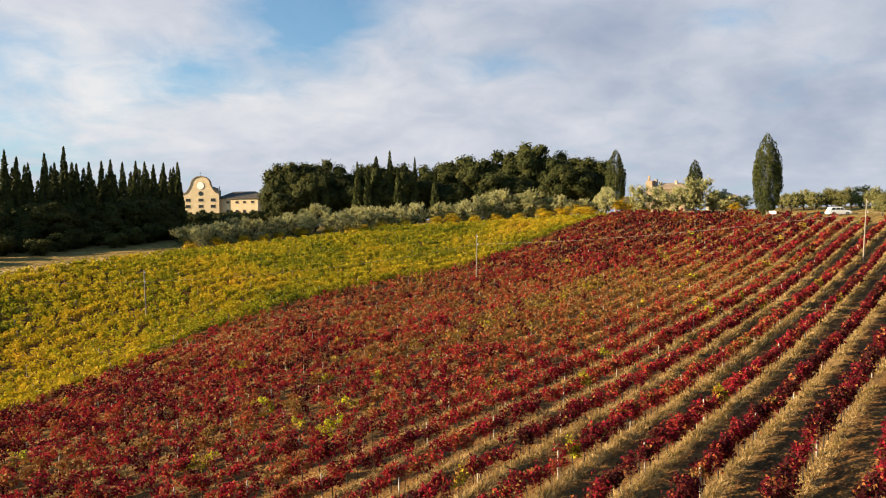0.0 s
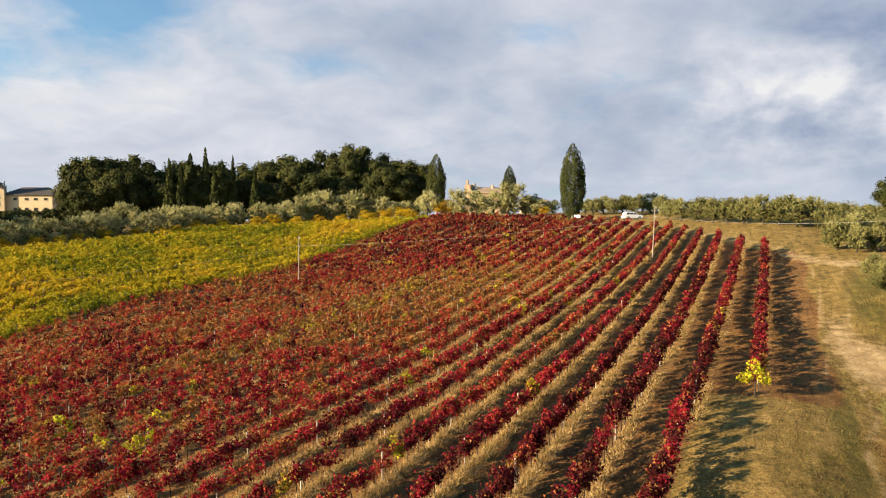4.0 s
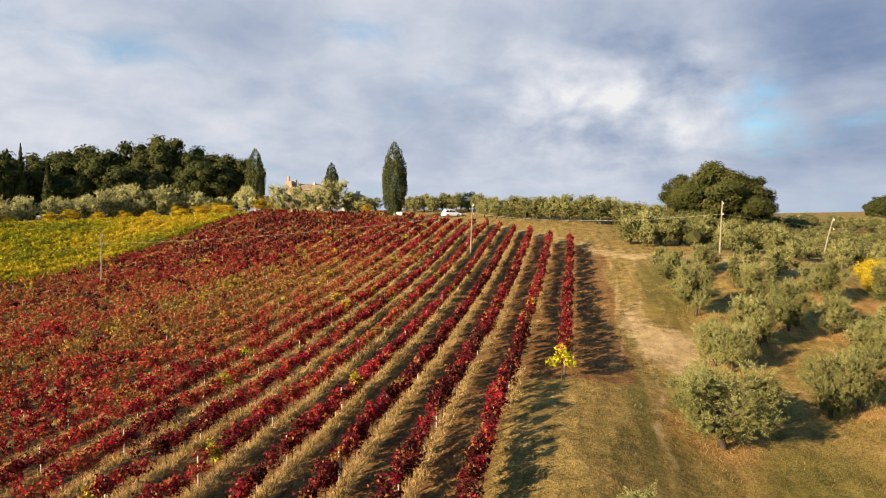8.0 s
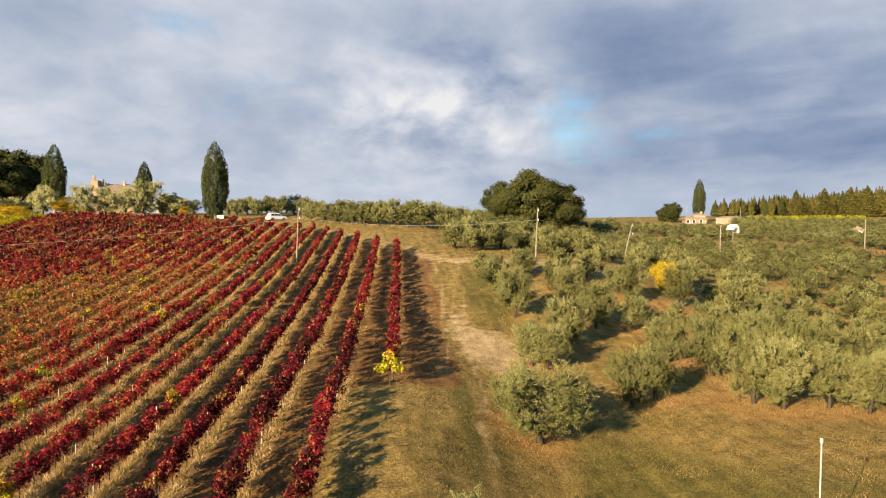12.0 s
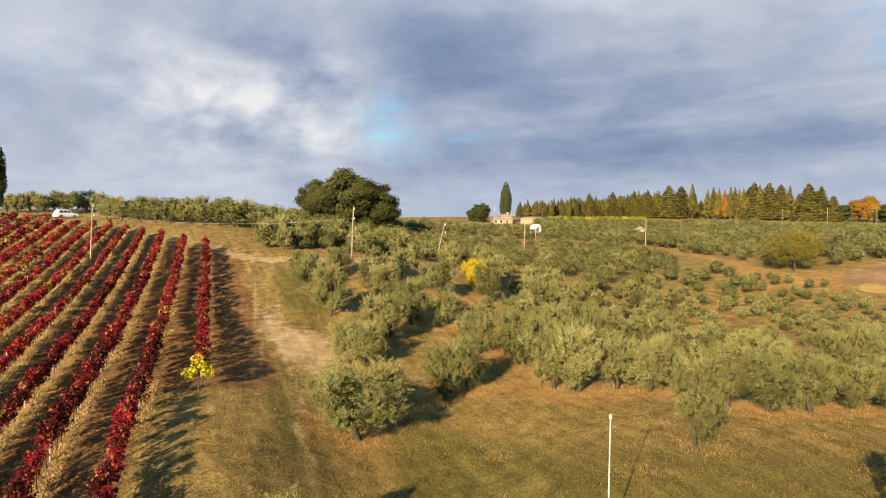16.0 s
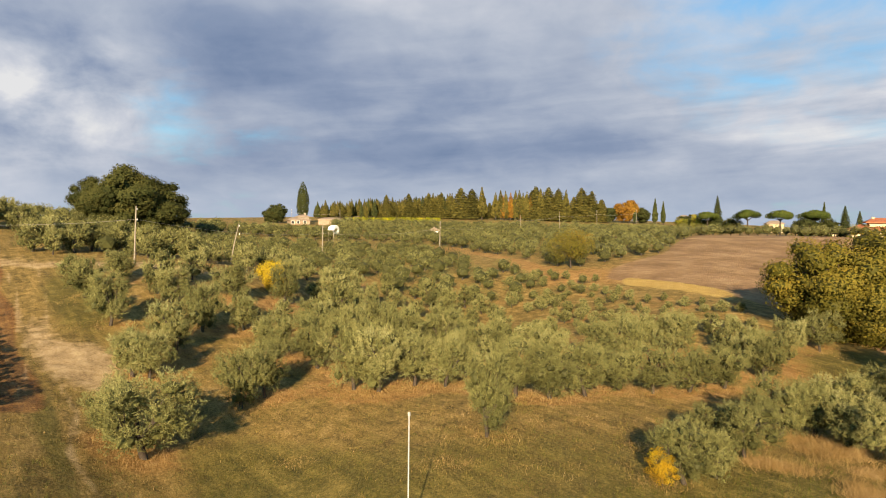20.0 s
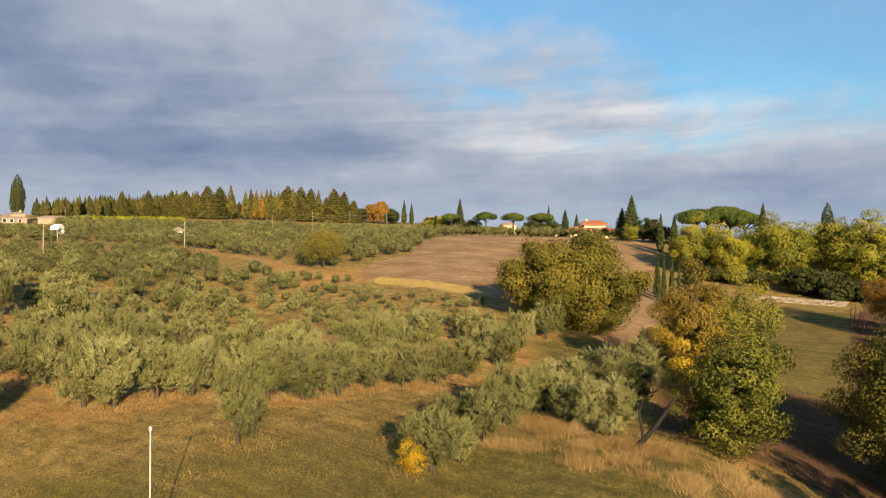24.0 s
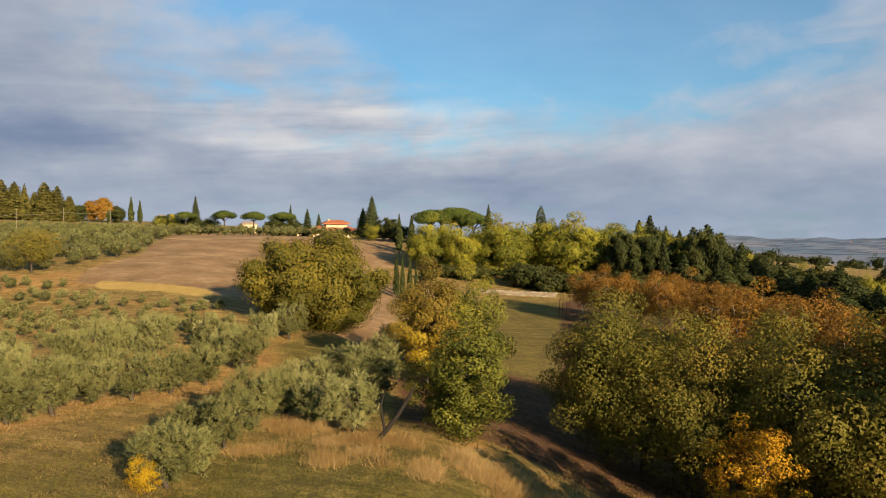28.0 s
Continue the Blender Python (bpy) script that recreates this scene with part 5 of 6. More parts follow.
DARK_FIR.at(117.8, 140, 0.55, sz=0.92)
RUSTY.at(118.8, 140, 0.6, sz=1.15)
for az, r, s in [(114.5, 116, 0.9), (116.0, 115, 1.0), (120.6, 112, 1.5), (121.6, 113, 1.6), (122.8, 109, 1.2), (124.2, 110, 1.3), (125.2, 112, 1.1), (126.6, 112, 1.2), (128.6, 112, 1.3), (130.2, 112, 1.4), (117.4, 117, 0.9), (113.0, 112, 0.8)]:
    HEDGE.at(az, r + 4, s, sz=s * 0.8)
# firs and dark trees beside the lane
for az, r, h, wd in [(129.6, 142, 10.2, 0.7), (130.4, 140, 11.4, 0.8), (131.6, 141, 9.6, 0.6), (132.6, 138, 9.2, 0.7), (133.6, 128, 10.8, 1.0), (134.6, 124, 11.6, 1.1), (135.6, 126, 10.4, 1.0), (137.0, 120, 9.4, 1.0), (138.6, 118, 7.8, 1.0), (140.0, 115, 8.2, 0.95), (141.6, 113, 7.4, 1.0), (143.4, 110, 8.6, 1.2), (144.4, 111, 7.0, 1.1), (145.8, 110, 6.6, 1.0), (147.6, 108, 7.4, 1.1), (133.0, 116, 7.0, 1.0), (136.0, 112, 7.0, 1.0)]:
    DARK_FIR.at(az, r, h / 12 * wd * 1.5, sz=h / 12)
    OAK.at(az + 0.5, r + 4, 0.55, sz=h / 12 * 0.78)
for az, r, s in [(132.4, 132, 0.85), (131.0, 136, 0.8), (136.4, 122, 0.72), (134.0, 134, 0.9)]:
    ROBINIA.at(az, r, s)
for i in range(20):
    az = 128.5 + i
    top = float(np.interp(az, [128, 135, 138, 141, 149], [12.4, 11.2, 8.4, 6.8, 5.8])) + 0.6 * (i * 3 % 4 - 1.5)
    kind = ROBINIA if i % 4 == 1 else DARK_FIR if i % 4 == 3 else OAK
    kind.at(az, 120 + (i * 5) % 7, 0.6 if kind is ROBINIA else 0.5, top=top, label="dark leafy tree in the mixed wood by the lane")
# rusty orchard
for az, r, h, wd in [(125.4, 92, 5.6, 0.9), (126.8, 86, 6.4, 1.0), (128.6, 88, 6.2, 0.9), (131.3, 80, 6.8, 1.0), (133.0, 84, 6.4, 1.0), (134.9, 71, 7.6, 1.05), (136.6, 74, 7.0, 1.0), (138.1, 66, 8.4, 1.0), (139.8, 70, 7.6, 1.0), (141.4, 63, 8.6, 1.0), (143.0, 66, 8.2, 1.0), (144.3, 60, 8.4, 1.05), (146.4, 62, 8.0, 1.0), (148.5, 60, 8.2, 1.0), (129.8, 82, 5.0, 0.9), (135.6, 62, 6.4, 0.9)]:
    RUSTY.at(az, r, h / 7.5 * wd, sz=h / 7.5)
# large trees at the near edge
for az, r, h, wd in [(127.2, 42, 8.8, 0.92), (130.2, 42, 9.0, 0.95), (133.6, 39, 9.0, 0.95), (137.2, 42, 8.8, 0.9), (140.8, 40, 9.4, 0.95), (144.2, 37, 9.6, 1.0), (148.2, 36, 9.8, 1.0)]:
    BIG.at(az, r, h / 9.5 * wd, sz=h / 9.5)
# unseen trees added behind the view to cast shade on the field edge
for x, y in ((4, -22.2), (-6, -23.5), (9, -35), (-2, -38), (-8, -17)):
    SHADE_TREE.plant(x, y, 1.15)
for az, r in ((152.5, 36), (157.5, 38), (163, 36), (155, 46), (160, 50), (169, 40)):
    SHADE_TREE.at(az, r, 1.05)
AMBER.at(138.3, 31.0, 1.0)
GOLD.at(142.4, 28.5, 0.5)
GOLD.at(91.2, 26.6, 0.36, sz=0.36)
FIELD_TREE.at(116.2, 35.5, 1.1, sz=0.88)
FIELD_TREE.at(114.6, 36.5, 0.7, sz=0.62)
POPLAR.at(113.0, 50, 1.1, sz=1.08)
FIELD_TREE.at(116.5, 51, 0.9, sz=1.17, label="dark green upright tree behind a golden poplar")
ROUND.at(103.9, 71, 1.1, sz=1.02)


def yellow_vine():
    x, y = field_xy(38.4, 0.6)
    r = np.random.default_rng(4)
    ob = thing("yellow_vine", "single vine at the row's end with lemon-yellow leaves", "vine", at=(x, y, lev(x, y)))
    pos, d, k = lobe_points([(0, 0, 1.45, 0.45, 0.45, 0.5), (0.3, -0.25, 1.0, 0.4, 0.4, 0.4), (-0.4, 0.15, 1.05, 0.35, 0.35, 0.3), (-0.7, 0.2, 0.9, 0.25, 0.25, 0.2), (0.5, 0.2, 1.3, 0.25, 0.25, 0.3)], 420, r, 0.2)
    put("foliage", leaf_mesh("foliage", pos, 0.15, np.clip(r.normal(0.93, 0.07, 420), 0, 1), RED_LEAF, d, 0.85, r=r), ob)
    put("stem", tubes("stem", [[((0, 0, -0.1), 0.04), ((0.03, 0, 0.6), 0.03), ((0, 0.02, 1.3), 0.015)]], BARK, 6), ob)


yellow_vine()


def leaning_trunk():
    p = bearing(108.7, 32.2)
    ob = thing("leaning_tree", "dark leaning bare trunk rising from dry grass", "tree", at=(p.x, p.y, lev(p.x, p.y)))
    side = Vector((math.cos(radians(108.7)), -math.sin(radians(108.7)), 0))
    # bark blackened to paint in the shade the trunk stands in
    put("trunk", tubes("trunk", [[(Vector((0, 0, -0.2)), 0.16), (side * 0.5 + Vector((0, 0, 0.4)), 0.12), (side * 1.1 + Vector((0, 0, 1.2)), 0.1), (side * 1.6 + Vector((0, 0, 2.0)), 0.08), (side * 1.9 + Vector((0, 0, 2.6)), 0.03)], [(side * 0.5 + Vector((0, 0, 0.4)), 0.08), (side * 0.3 + Vector((0, 0, 1.6)), 0.05), (side * 0.5 + Vector((0, 0, 2.4)), 0.02)]], plain("shade_black_bark", (0.010, 0.008, 0.006), (0.03, 0.023, 0.017), 6.0, 0.95, 60.0, 0.6), 8), ob)


leaning_trunk()



def sapling(az, r, h, seed):
    """A bare young tree: one thin reddish stem with a few short twigs."""
    q = np.random.default_rng(seed)
    p = bearing(az, r)
    ob = thing("bare_sapling", "thin bare reddish sapling at the orchard's edge", "sapling", "bare saplings", at=(p.x, p.y, lev(p.x, p.y)))
    top = Vector((q.normal(0, 0.12), q.normal(0, 0.12), h))
    runs = [[(Vector((0, 0, -0.2)), 0.06), (top * 0.5, 0.045), (top, 0.012)]]
    for t in (0.45, 0.6, 0.75):
        a = q.uniform(0, 6.28)
        runs.append([(top * t, 0.02), (top * (t + 0.16) + Vector((math.cos(a), math.sin(a), 0)) * 0.22, 0.008)])
    put("stem", tubes("stem", runs, RED_BARK, 5), ob)


RED_BARK = plain("reddish_bark", (0.10, 0.035, 0.015), (0.20, 0.08, 0.035), 5.0, 0.9, 50.0, 0.4)
for k, (az, h) in enumerate([(123.5, 2.7), (123.8, 2.9), (124.1, 2.6), (124.4, 2.8)]):
    sapling(az, 90 - k, h, 40 + k)

# ---------------------------------------------------------------- grass


def meadow():
    r = np.random.default_rng(17)
    n = 26000
    az = np.radians(r.uniform(40, 150, n))
    d = 15 + 45 * r.random(n) ** 0.8
    x, y = d * np.sin(az), d * np.cos(az)
    v = zones(x, y)
    keep = (v[1] < 0.4) & (v[0] < 0.3) & (patchy(x, y, 2.6) + r.normal(0, 0.15, n) > 0.42)
    x, y, v3, d = x[keep], y[keep], v[2][keep], d[keep]
    blades("meadow_grass", "short dry autumn grass with green tufts", np.c_[x, y], 0.10 + 0.05 * r.random(len(x)), 0.12 + 0.4 * patchy(x, y, 5.0) - 0.2 * v3, STRAW, 7, 0.2, 0.018)
    # trodden dry grass between the nearer rows
    n = 9000
    u, w = r.uniform(5, 75, n), r.uniform(-1.5, 26, n)
    x, y = field_xy(u, w)
    keep = (np.abs((w - 0.5 + ROW_GAP / 2) % ROW_GAP - ROW_GAP / 2) > 0.45) & (patchy(x, y, 1.6) > 0.45) & (np.hypot(x, y) > 14)
    x, y = x[keep], y[keep]
    blades("row_grass", "trampled brown grass between the vine rows", np.c_[x, y], 0.12, 0.5 + 0.3 * patchy(x, y, 3.0) - 0.25 * smooth(11, 6, w[keep]), DEAD_GRASS, 7, 0.2, 0.014, 0.5)
    # tall straw thickets along the bank and under the trees
    P = []
    for a0, a1, r0, r1, m in [(97, 105, 30.5, 36.5, 1300), (104, 113, 28.5, 33.5, 1300), (112, 124, 27.5, 32.5, 1300), (124, 150, 25, 34, 900), (60, 96, 26, 44, 900)]:
        az = np.radians(r.uniform(a0, a1, m))
        d = r.uniform(r0, r1, m)
        P.append(np.c_[d * np.sin(az), d * np.cos(az)])
    P = np.concatenate(P)
    wood_side = np.degrees(np.arctan2(P[:, 0], P[:, 1])) > 96
    keep = patchy(P[:, 0], P[:, 1], 1.5) > np.where(wood_side, 0.51, 0.6)
    P, tall = P[keep], np.where(wood_side, 1.0, 0.45)[keep]
    blades("tall_dry_grass", "tall straw-pink dead grass in thick tufts", P, tall * (0.1 + 0.5 * np.clip(patchy(P[:, 0], P[:, 1], 0.9) - 0.2, 0.05, 1) + 0.16 * r.random(len(P))), 0.58 + 0.6 * (patchy(P[:, 0] + 40, P[:, 1], 1.4) - 0.3), DEAD_GRASS, 34, 0.3, 0.009, 0.8)
    # tufts round the feet of the nearer olives
    F = []
    for a, q, s in NEAR:
        c = bearing(a, q)
        F.append(np.c_[r.normal(c.x, 0.9, 26), r.normal(c.y, 0.9, 26)])
    blades("tree_foot_grass", "rusty dry grass left uncut at the feet of the olives", np.concatenate(F), 0.2, 0.72, DEAD_GRASS, 16, 0.3, 0.01, 0.5)
    # yellow vineyard on the far slope
    n = 900
    az = np.radians(r.uniform(66.0, 73.5, n))
    d = r.uniform(268, 288, n)
    x, y = d * np.sin(az), d * np.cos(az)
    pos = np.stack([x, y, level(x, y) + r.uniform(0.1, 1.0, n)], 1)
    me = leaf_mesh("far_vineyard", pos, 0.9, np.clip(r.normal(0.42, 0.12, n), 0, 1), YELLOW_LEAF, None, 0.8, r=r)
    tagged(new("far_vineyard", me), "distant vineyard turned golden yellow", "vineyard", kind="stuff")


meadow()

# ---------------------------------------------------------------- buildings
PLASTER = plain("warm_cream_plaster", (0.46, 0.355, 0.215), (0.62, 0.50, 0.325), 0.7, 0.9, 12.0, 0.2)
STONE = plain("pale_field_stone", (0.26, 0.21, 0.15), (0.46, 0.39, 0.30), 1.6, 0.9, 9.0, 0.8, depth=0.08)
AGED = plain("aged_pinkish_plaster", (0.24, 0.165, 0.11), (0.36, 0.265, 0.185), 0.8, 0.9, 12.0, 0.3)
WHITE = plain("white_plaster", (0.68, 0.66, 0.62), (0.82, 0.8, 0.76), 1.0, 0.85, 20.0, 0.15)
TILE = plain("terracotta_roof_tile", (0.27, 0.085, 0.04), (0.42, 0.155, 0.075), 1.2, 0.9, 8.0, 0.6, depth=0.06)
OLD_TILE = plain("weathered_roof_tile", (0.20, 0.15, 0.11), (0.36, 0.27, 0.19), 1.2, 0.9, 8.0, 0.6, depth=0.06)
DARK_ROOF = plain("dark_roof_tile", (0.06, 0.055, 0.05), (0.13, 0.11, 0.10), 1.2, 0.85, 8.0, 0.5, depth=0.06)
GLASS_DARK = plain("dark_window_glass", (0.02, 0.022, 0.025), (0.04, 0.042, 0.045), 2.0, 0.15, 20.0, 0.0)
SHUTTER = plain("brown_shutter_wood", (0.10, 0.06, 0.035), (0.18, 0.11, 0.06), 4.0, 0.7, 30.0, 0.3)


def facing(az, r, turn=0.0, dz=0.0):
    """Pose of a building at a bearing, its front turned to the hover spot (then by turn degrees)."""
    p = bearing(az, r)
    return pose(p.x, p.y, lev(p.x, p.y) + dz, 0, 0, -az + turn)


def slab(bm, pts, y0, y1):
    """A solid with the outline pts (x, z), from y0 to y1."""
    a = [bm.verts.new((x, y0, z)) for x, z in pts]
    b = [bm.verts.new((x, y1, z)) for x, z in pts]
    n = len(pts)
    bm.faces.new(a)
    bm.faces.new(b[::-1])
    for i in range(n):
        bm.faces.new((a[(i + 1) % n], a[i], b[i], b[(i + 1) % n]))
    bmesh.ops.recalc_face_normals(bm, faces=bm.faces[:])


def window(parent, x, z, w, h, y, shutters=False):
    bm = bmesh.new()
    for b in ((x - w / 2 - 0.1, x + w / 2 + 0.1, z + h / 2, z + h / 2 + 0.1), (x - w / 2 - 0.1, x - w / 2, z - h / 2, z + h / 2), (x + w / 2, x + w / 2 + 0.1, z - h / 2, z + h / 2)):
        box(bm, b[0], b[1], y - 0.06, y + 0.05, b[2], b[3])
    win = part("window", bm, WHITE if not shutters else SHUTTER, parent)
    bm = bmesh.new()
    box(bm, x - w / 2, x + w / 2, y - 0.02, y + 0.06, z - h / 2, z + h / 2)
    part("pane", bm, GLASS_DARK, win)
    bm = bmesh.new()
    box(bm, x - w / 2 - 0.15, x + w / 2 + 0.15, y - 0.12, y + 0.05, z - h / 2 - 0.1, z - h / 2)
    part("sill", bm, STONE, win)


def hip_roof(parent, x0, x1, y0, y1, z, rise, mat, over=0.5, ridge=0.5):
    """A hipped roof with real thickness; ridge: share of the length that its ridge takes."""
    bm = bmesh.new()
    x0, x1, y0, y1 = x0 - over, x1 + over, y0 - over, y1 + over
    cx, cy, half = (x0 + x1) / 2, (y0 + y1) / 2, (x1 - x0) / 2 * ridge
    low = [bm.verts.new(p) for p in ((x0, y0, z - 0.15), (x1, y0, z - 0.15), (x1, y1, z - 0.15), (x0, y1, z - 0.15))]
    edge = [bm.verts.new(p) for p in ((x0, y0, z + 0.05), (x1, y0, z + 0.05), (x1, y1, z + 0.05), (x0, y1, z + 0.05))]
    a, b = bm.verts.new((cx - half, cy, z + rise)), bm.verts.new((cx + half, cy, z + rise))
    bm.faces.new(low[::-1])
    for i in range(4):
        bm.faces.new((low[i], low[(i + 1) % 4], edge[(i + 1) % 4], edge[i]))
    bm.faces.new((edge[0], edge[1], b, a))
    bm.faces.new((edge[2], edge[3], a, b))
    bm.faces.new((edge[1], edge[2], b))
    bm.faces.new((edge[3], edge[0], a))
    bmesh.ops.recalc_face_normals(bm, faces=bm.faces[:])
    roof = part("roof", bm, mat, parent)
    # courses of tiles as low ribs up the front slope
    bm = bmesh.new()
    n = max(6, int((x1 - x0) / 0.6))
    for i in range(1, n):
        x = x0 + (x1 - x0) * i / n
        t = min(1.0, min(x - x0, x1 - x) / max(0.01, (x1 - x0) / 2 - half))
        p, q = Vector((x, y0, z + 0.06)), Vector((x, y0 + (cy - y0) * t, z + 0.06 + (rise - 0.05) * t))
        d = q - p
        m = Matrix.Translation((p + q) / 2) @ Matrix.Rotation(math.atan2(d.z, d.y), 4, "X") @ Matrix.Diagonal((0.16, d.length, 0.08, 1))
        bmesh.ops.create_cube(bm, size=1.0, matrix=m)
    part("tile_ribs", bm, mat, roof)
    return roof


def walls(parent, x0, x1, y0, y1, z, mat, base=-2.0):
    bm = bmesh.new()
    box(bm, x0, x1, y0, y1, base, z)
    return part("wall", bm, mat, parent)


def chimney(parent, x, y, z, h=1.1, w=0.6, mat=None):
    bm = bmesh.new()
    box(bm, x - w / 2, x + w / 2, y - w / 2, y + w / 2, z - 0.8, z + h)
    box(bm, x - w / 2 - 0.1, x + w / 2 + 0.1, y - w / 2 - 0.1, y + w / 2 + 0.1, z + h, z + h + 0.15)
    part("chimney", bm, mat or STONE, parent)


def church():
    ob = thing("church", "cream baroque church with a curved gable and a round window", "church")
    ob.matrix_basis = facing(-18.35, 262, -24, 0.0)
    w = 6.6
    curve = [(-w, 0.0), (-w, 12.2)]
    for i in range(9):       # concave shoulder
        t = i / 8
        curve.append((-w + 0.3 + (w - 3.9) * t, 12.6 + 2.9 * t * t))
    for i in range(13):      # round crown
        a = math.pi - math.pi * i / 12
        curve.append((3.5 * math.cos(a), 15.7 + 2.9 * math.sin(a)))
    for i in range(9):
        t = 1 - i / 8
        curve.append((w - 0.3 - (w - 3.9) * t, 12.6 + 2.9 * t * t))
    curve += [(w, 12.2), (w, 0.0)]
    bm = bmesh.new()
    slab(bm, curve, -0.4, 0.4)
    part("gable", bm, PLASTER, ob)
    # coping that follows the gable
    bm = bmesh.new()
    for (x0, z0), (x1, z1) in zip(curve[1:-2], curve[2:-1]):
        p, q = Vector((x0, 0, z0)), Vector((x1, 0, z1))
        d = q - p
        if d.length < 0.05:
            continue
        m = Matrix.Translation((p + q) / 2 + Vector((0, 0, 0.1))) @ Matrix.Rotation(-math.atan2(d.z, d.x), 4, "Y") @ Matrix.Diagonal((d.length + 0.12, 1.2, 0.25, 1))
        bmesh.ops.create_cube(bm, size=1.0, matrix=m)
    part("coping", bm, OLD_TILE, ob)
    bm = bmesh.new()
    box(bm, -w + 0.2, w - 2.5, 0.45, 12, -2, 11.4)
    part("nave", bm, PLASTER, ob)
    hip_roof(ob, -w + 0.2, w - 2.5, 1, 12, 11.4, 2.4, DARK_ROOF, 0.3, 0.1)
    bm = bmesh.new()
    bmesh.ops.create_cone(bm, cap_ends=True, segments=20, radius1=1.25, radius2=1.25, depth=0.16, matrix=Matrix.Translation((0, -0.46, 15.4)) @ Matrix.Rotation(radians(90), 4, "X"))
    part("clock_face", bm, WHITE, ob, "pale round clock face")
    bm = bmesh.new()
    bmesh.ops.create_cone(bm, cap_ends=True, segments=16, radius1=0.75, radius2=0.75, depth=0.14, matrix=Matrix.Translation((0, -0.45, 12.7)) @ Matrix.Rotation(radians(90), 4, "X"))
    part("round_window", bm, GLASS_DARK, ob)
    for x in (-4.6, 0.0, 4.4):
        window(ob, x, 10.4, 1.5, 0.9, -0.42, True)
        window(ob, x, 8.2, 1.5, 0.9, -0.42, True)
    bm = bmesh.new()
    box(bm, -0.06, 0.06, -0.06, 0.06, 18.6, 20.2)
    box(bm, -0.4, 0.4, -0.05, 0.05, 19.5, 19.62)
    part("cross", bm, DARK_ROOF, ob)
    bm = bmesh.new()
    box(bm, 2.4, 4.4, 1.2, 4.0, 10.0, 14.4)
    part("bell_cote", bm, PLASTER, ob)
    hip_roof(ob, 2.4, 4.4, 1.2, 4.0, 14.4, 0.7, DARK_ROOF, 0.5, 0.2)
    wing = thing("convent_wing", "long cream wing with a dark tiled roof beside the church", "building")
    wing.matrix_basis = facing(-15.5, 257, -26, 0.2)
    walls(wing, -8.4, 6.6, 0, 11, 10.3, PLASTER)
    hip_roof(wing, -8.4, 6.6, 0, 11, 10.3, 2.6, DARK_ROOF, 0.5, 0.5)
    for x in (-4.6, -1.2, 1.6, 4.6):
        window(wing, x, 8.9, 0.9, 0.6, -0.02, True)
        window(wing, x, 5.6, 1.0, 1.1, -0.02, True)
    bm = bmesh.new()
    box(bm, -8.3, -7.6, -0.1, 1, 10.3, 13.2)
    box(bm, -8.05, -7.85, 0.4, 0.6, 13.2, 14.6)
    part("pinnacle", bm, STONE, wing)


church()


def farmhouse():
    ob = thing("farmhouse", "old plastered farmhouse with a weathered tiled roof and chimneys", "house")
    ob.matrix_basis = facing(17.7, 196, -18, 0.3)
    walls(ob, -3.6, 5.6, 0, 8, 5.6, AGED)
    hip_roof(ob, -3.6, 5.6, 0, 8, 5.6, 1.7, OLD_TILE, 0.5, 0.5)
    bm = bmesh.new()
    box(bm, -4.9, -3.2, 0.5, 5, -1, 8.0)
    box(bm, -4.4, -3.9, 0.5, 1.0, 8.0, 9.3)
    part("tower", bm, AGED, ob)
    for x, z in ((-2.9, 7.9), (-1.8, 7.2), (2.4, 7.4)):
        chimney(ob, x, 3, z - 0.9, 1.2)
    for x in (-2.2, 0.6, 3.6):
        window(ob, x, 4.0, 0.9, 1.2, -0.02, True)
    low = thing("outbuilding", "low outbuilding with a weathered tiled roof", "house")
    low.matrix_basis = facing(22.1, 187, 12, 0.1)
    walls(low, -3.2, 3.2, 0, 6, 2.9, STONE)
    hip_roof(low, -3.2, 3.2, 0, 6, 2.9, 1.6, OLD_TILE, 0.5, 0.15)
    bm = bmesh.new()
    bmesh.ops.create_icosphere(bm, subdivisions=2, radius=0.35, matrix=Matrix.Translation((0.3, 3, 4.9)))
    part("dish", bm, WHITE, low, "white satellite dish")
    chimney(low, 0.8, 3, 4.3, 0.6, 0.4)


farmhouse()


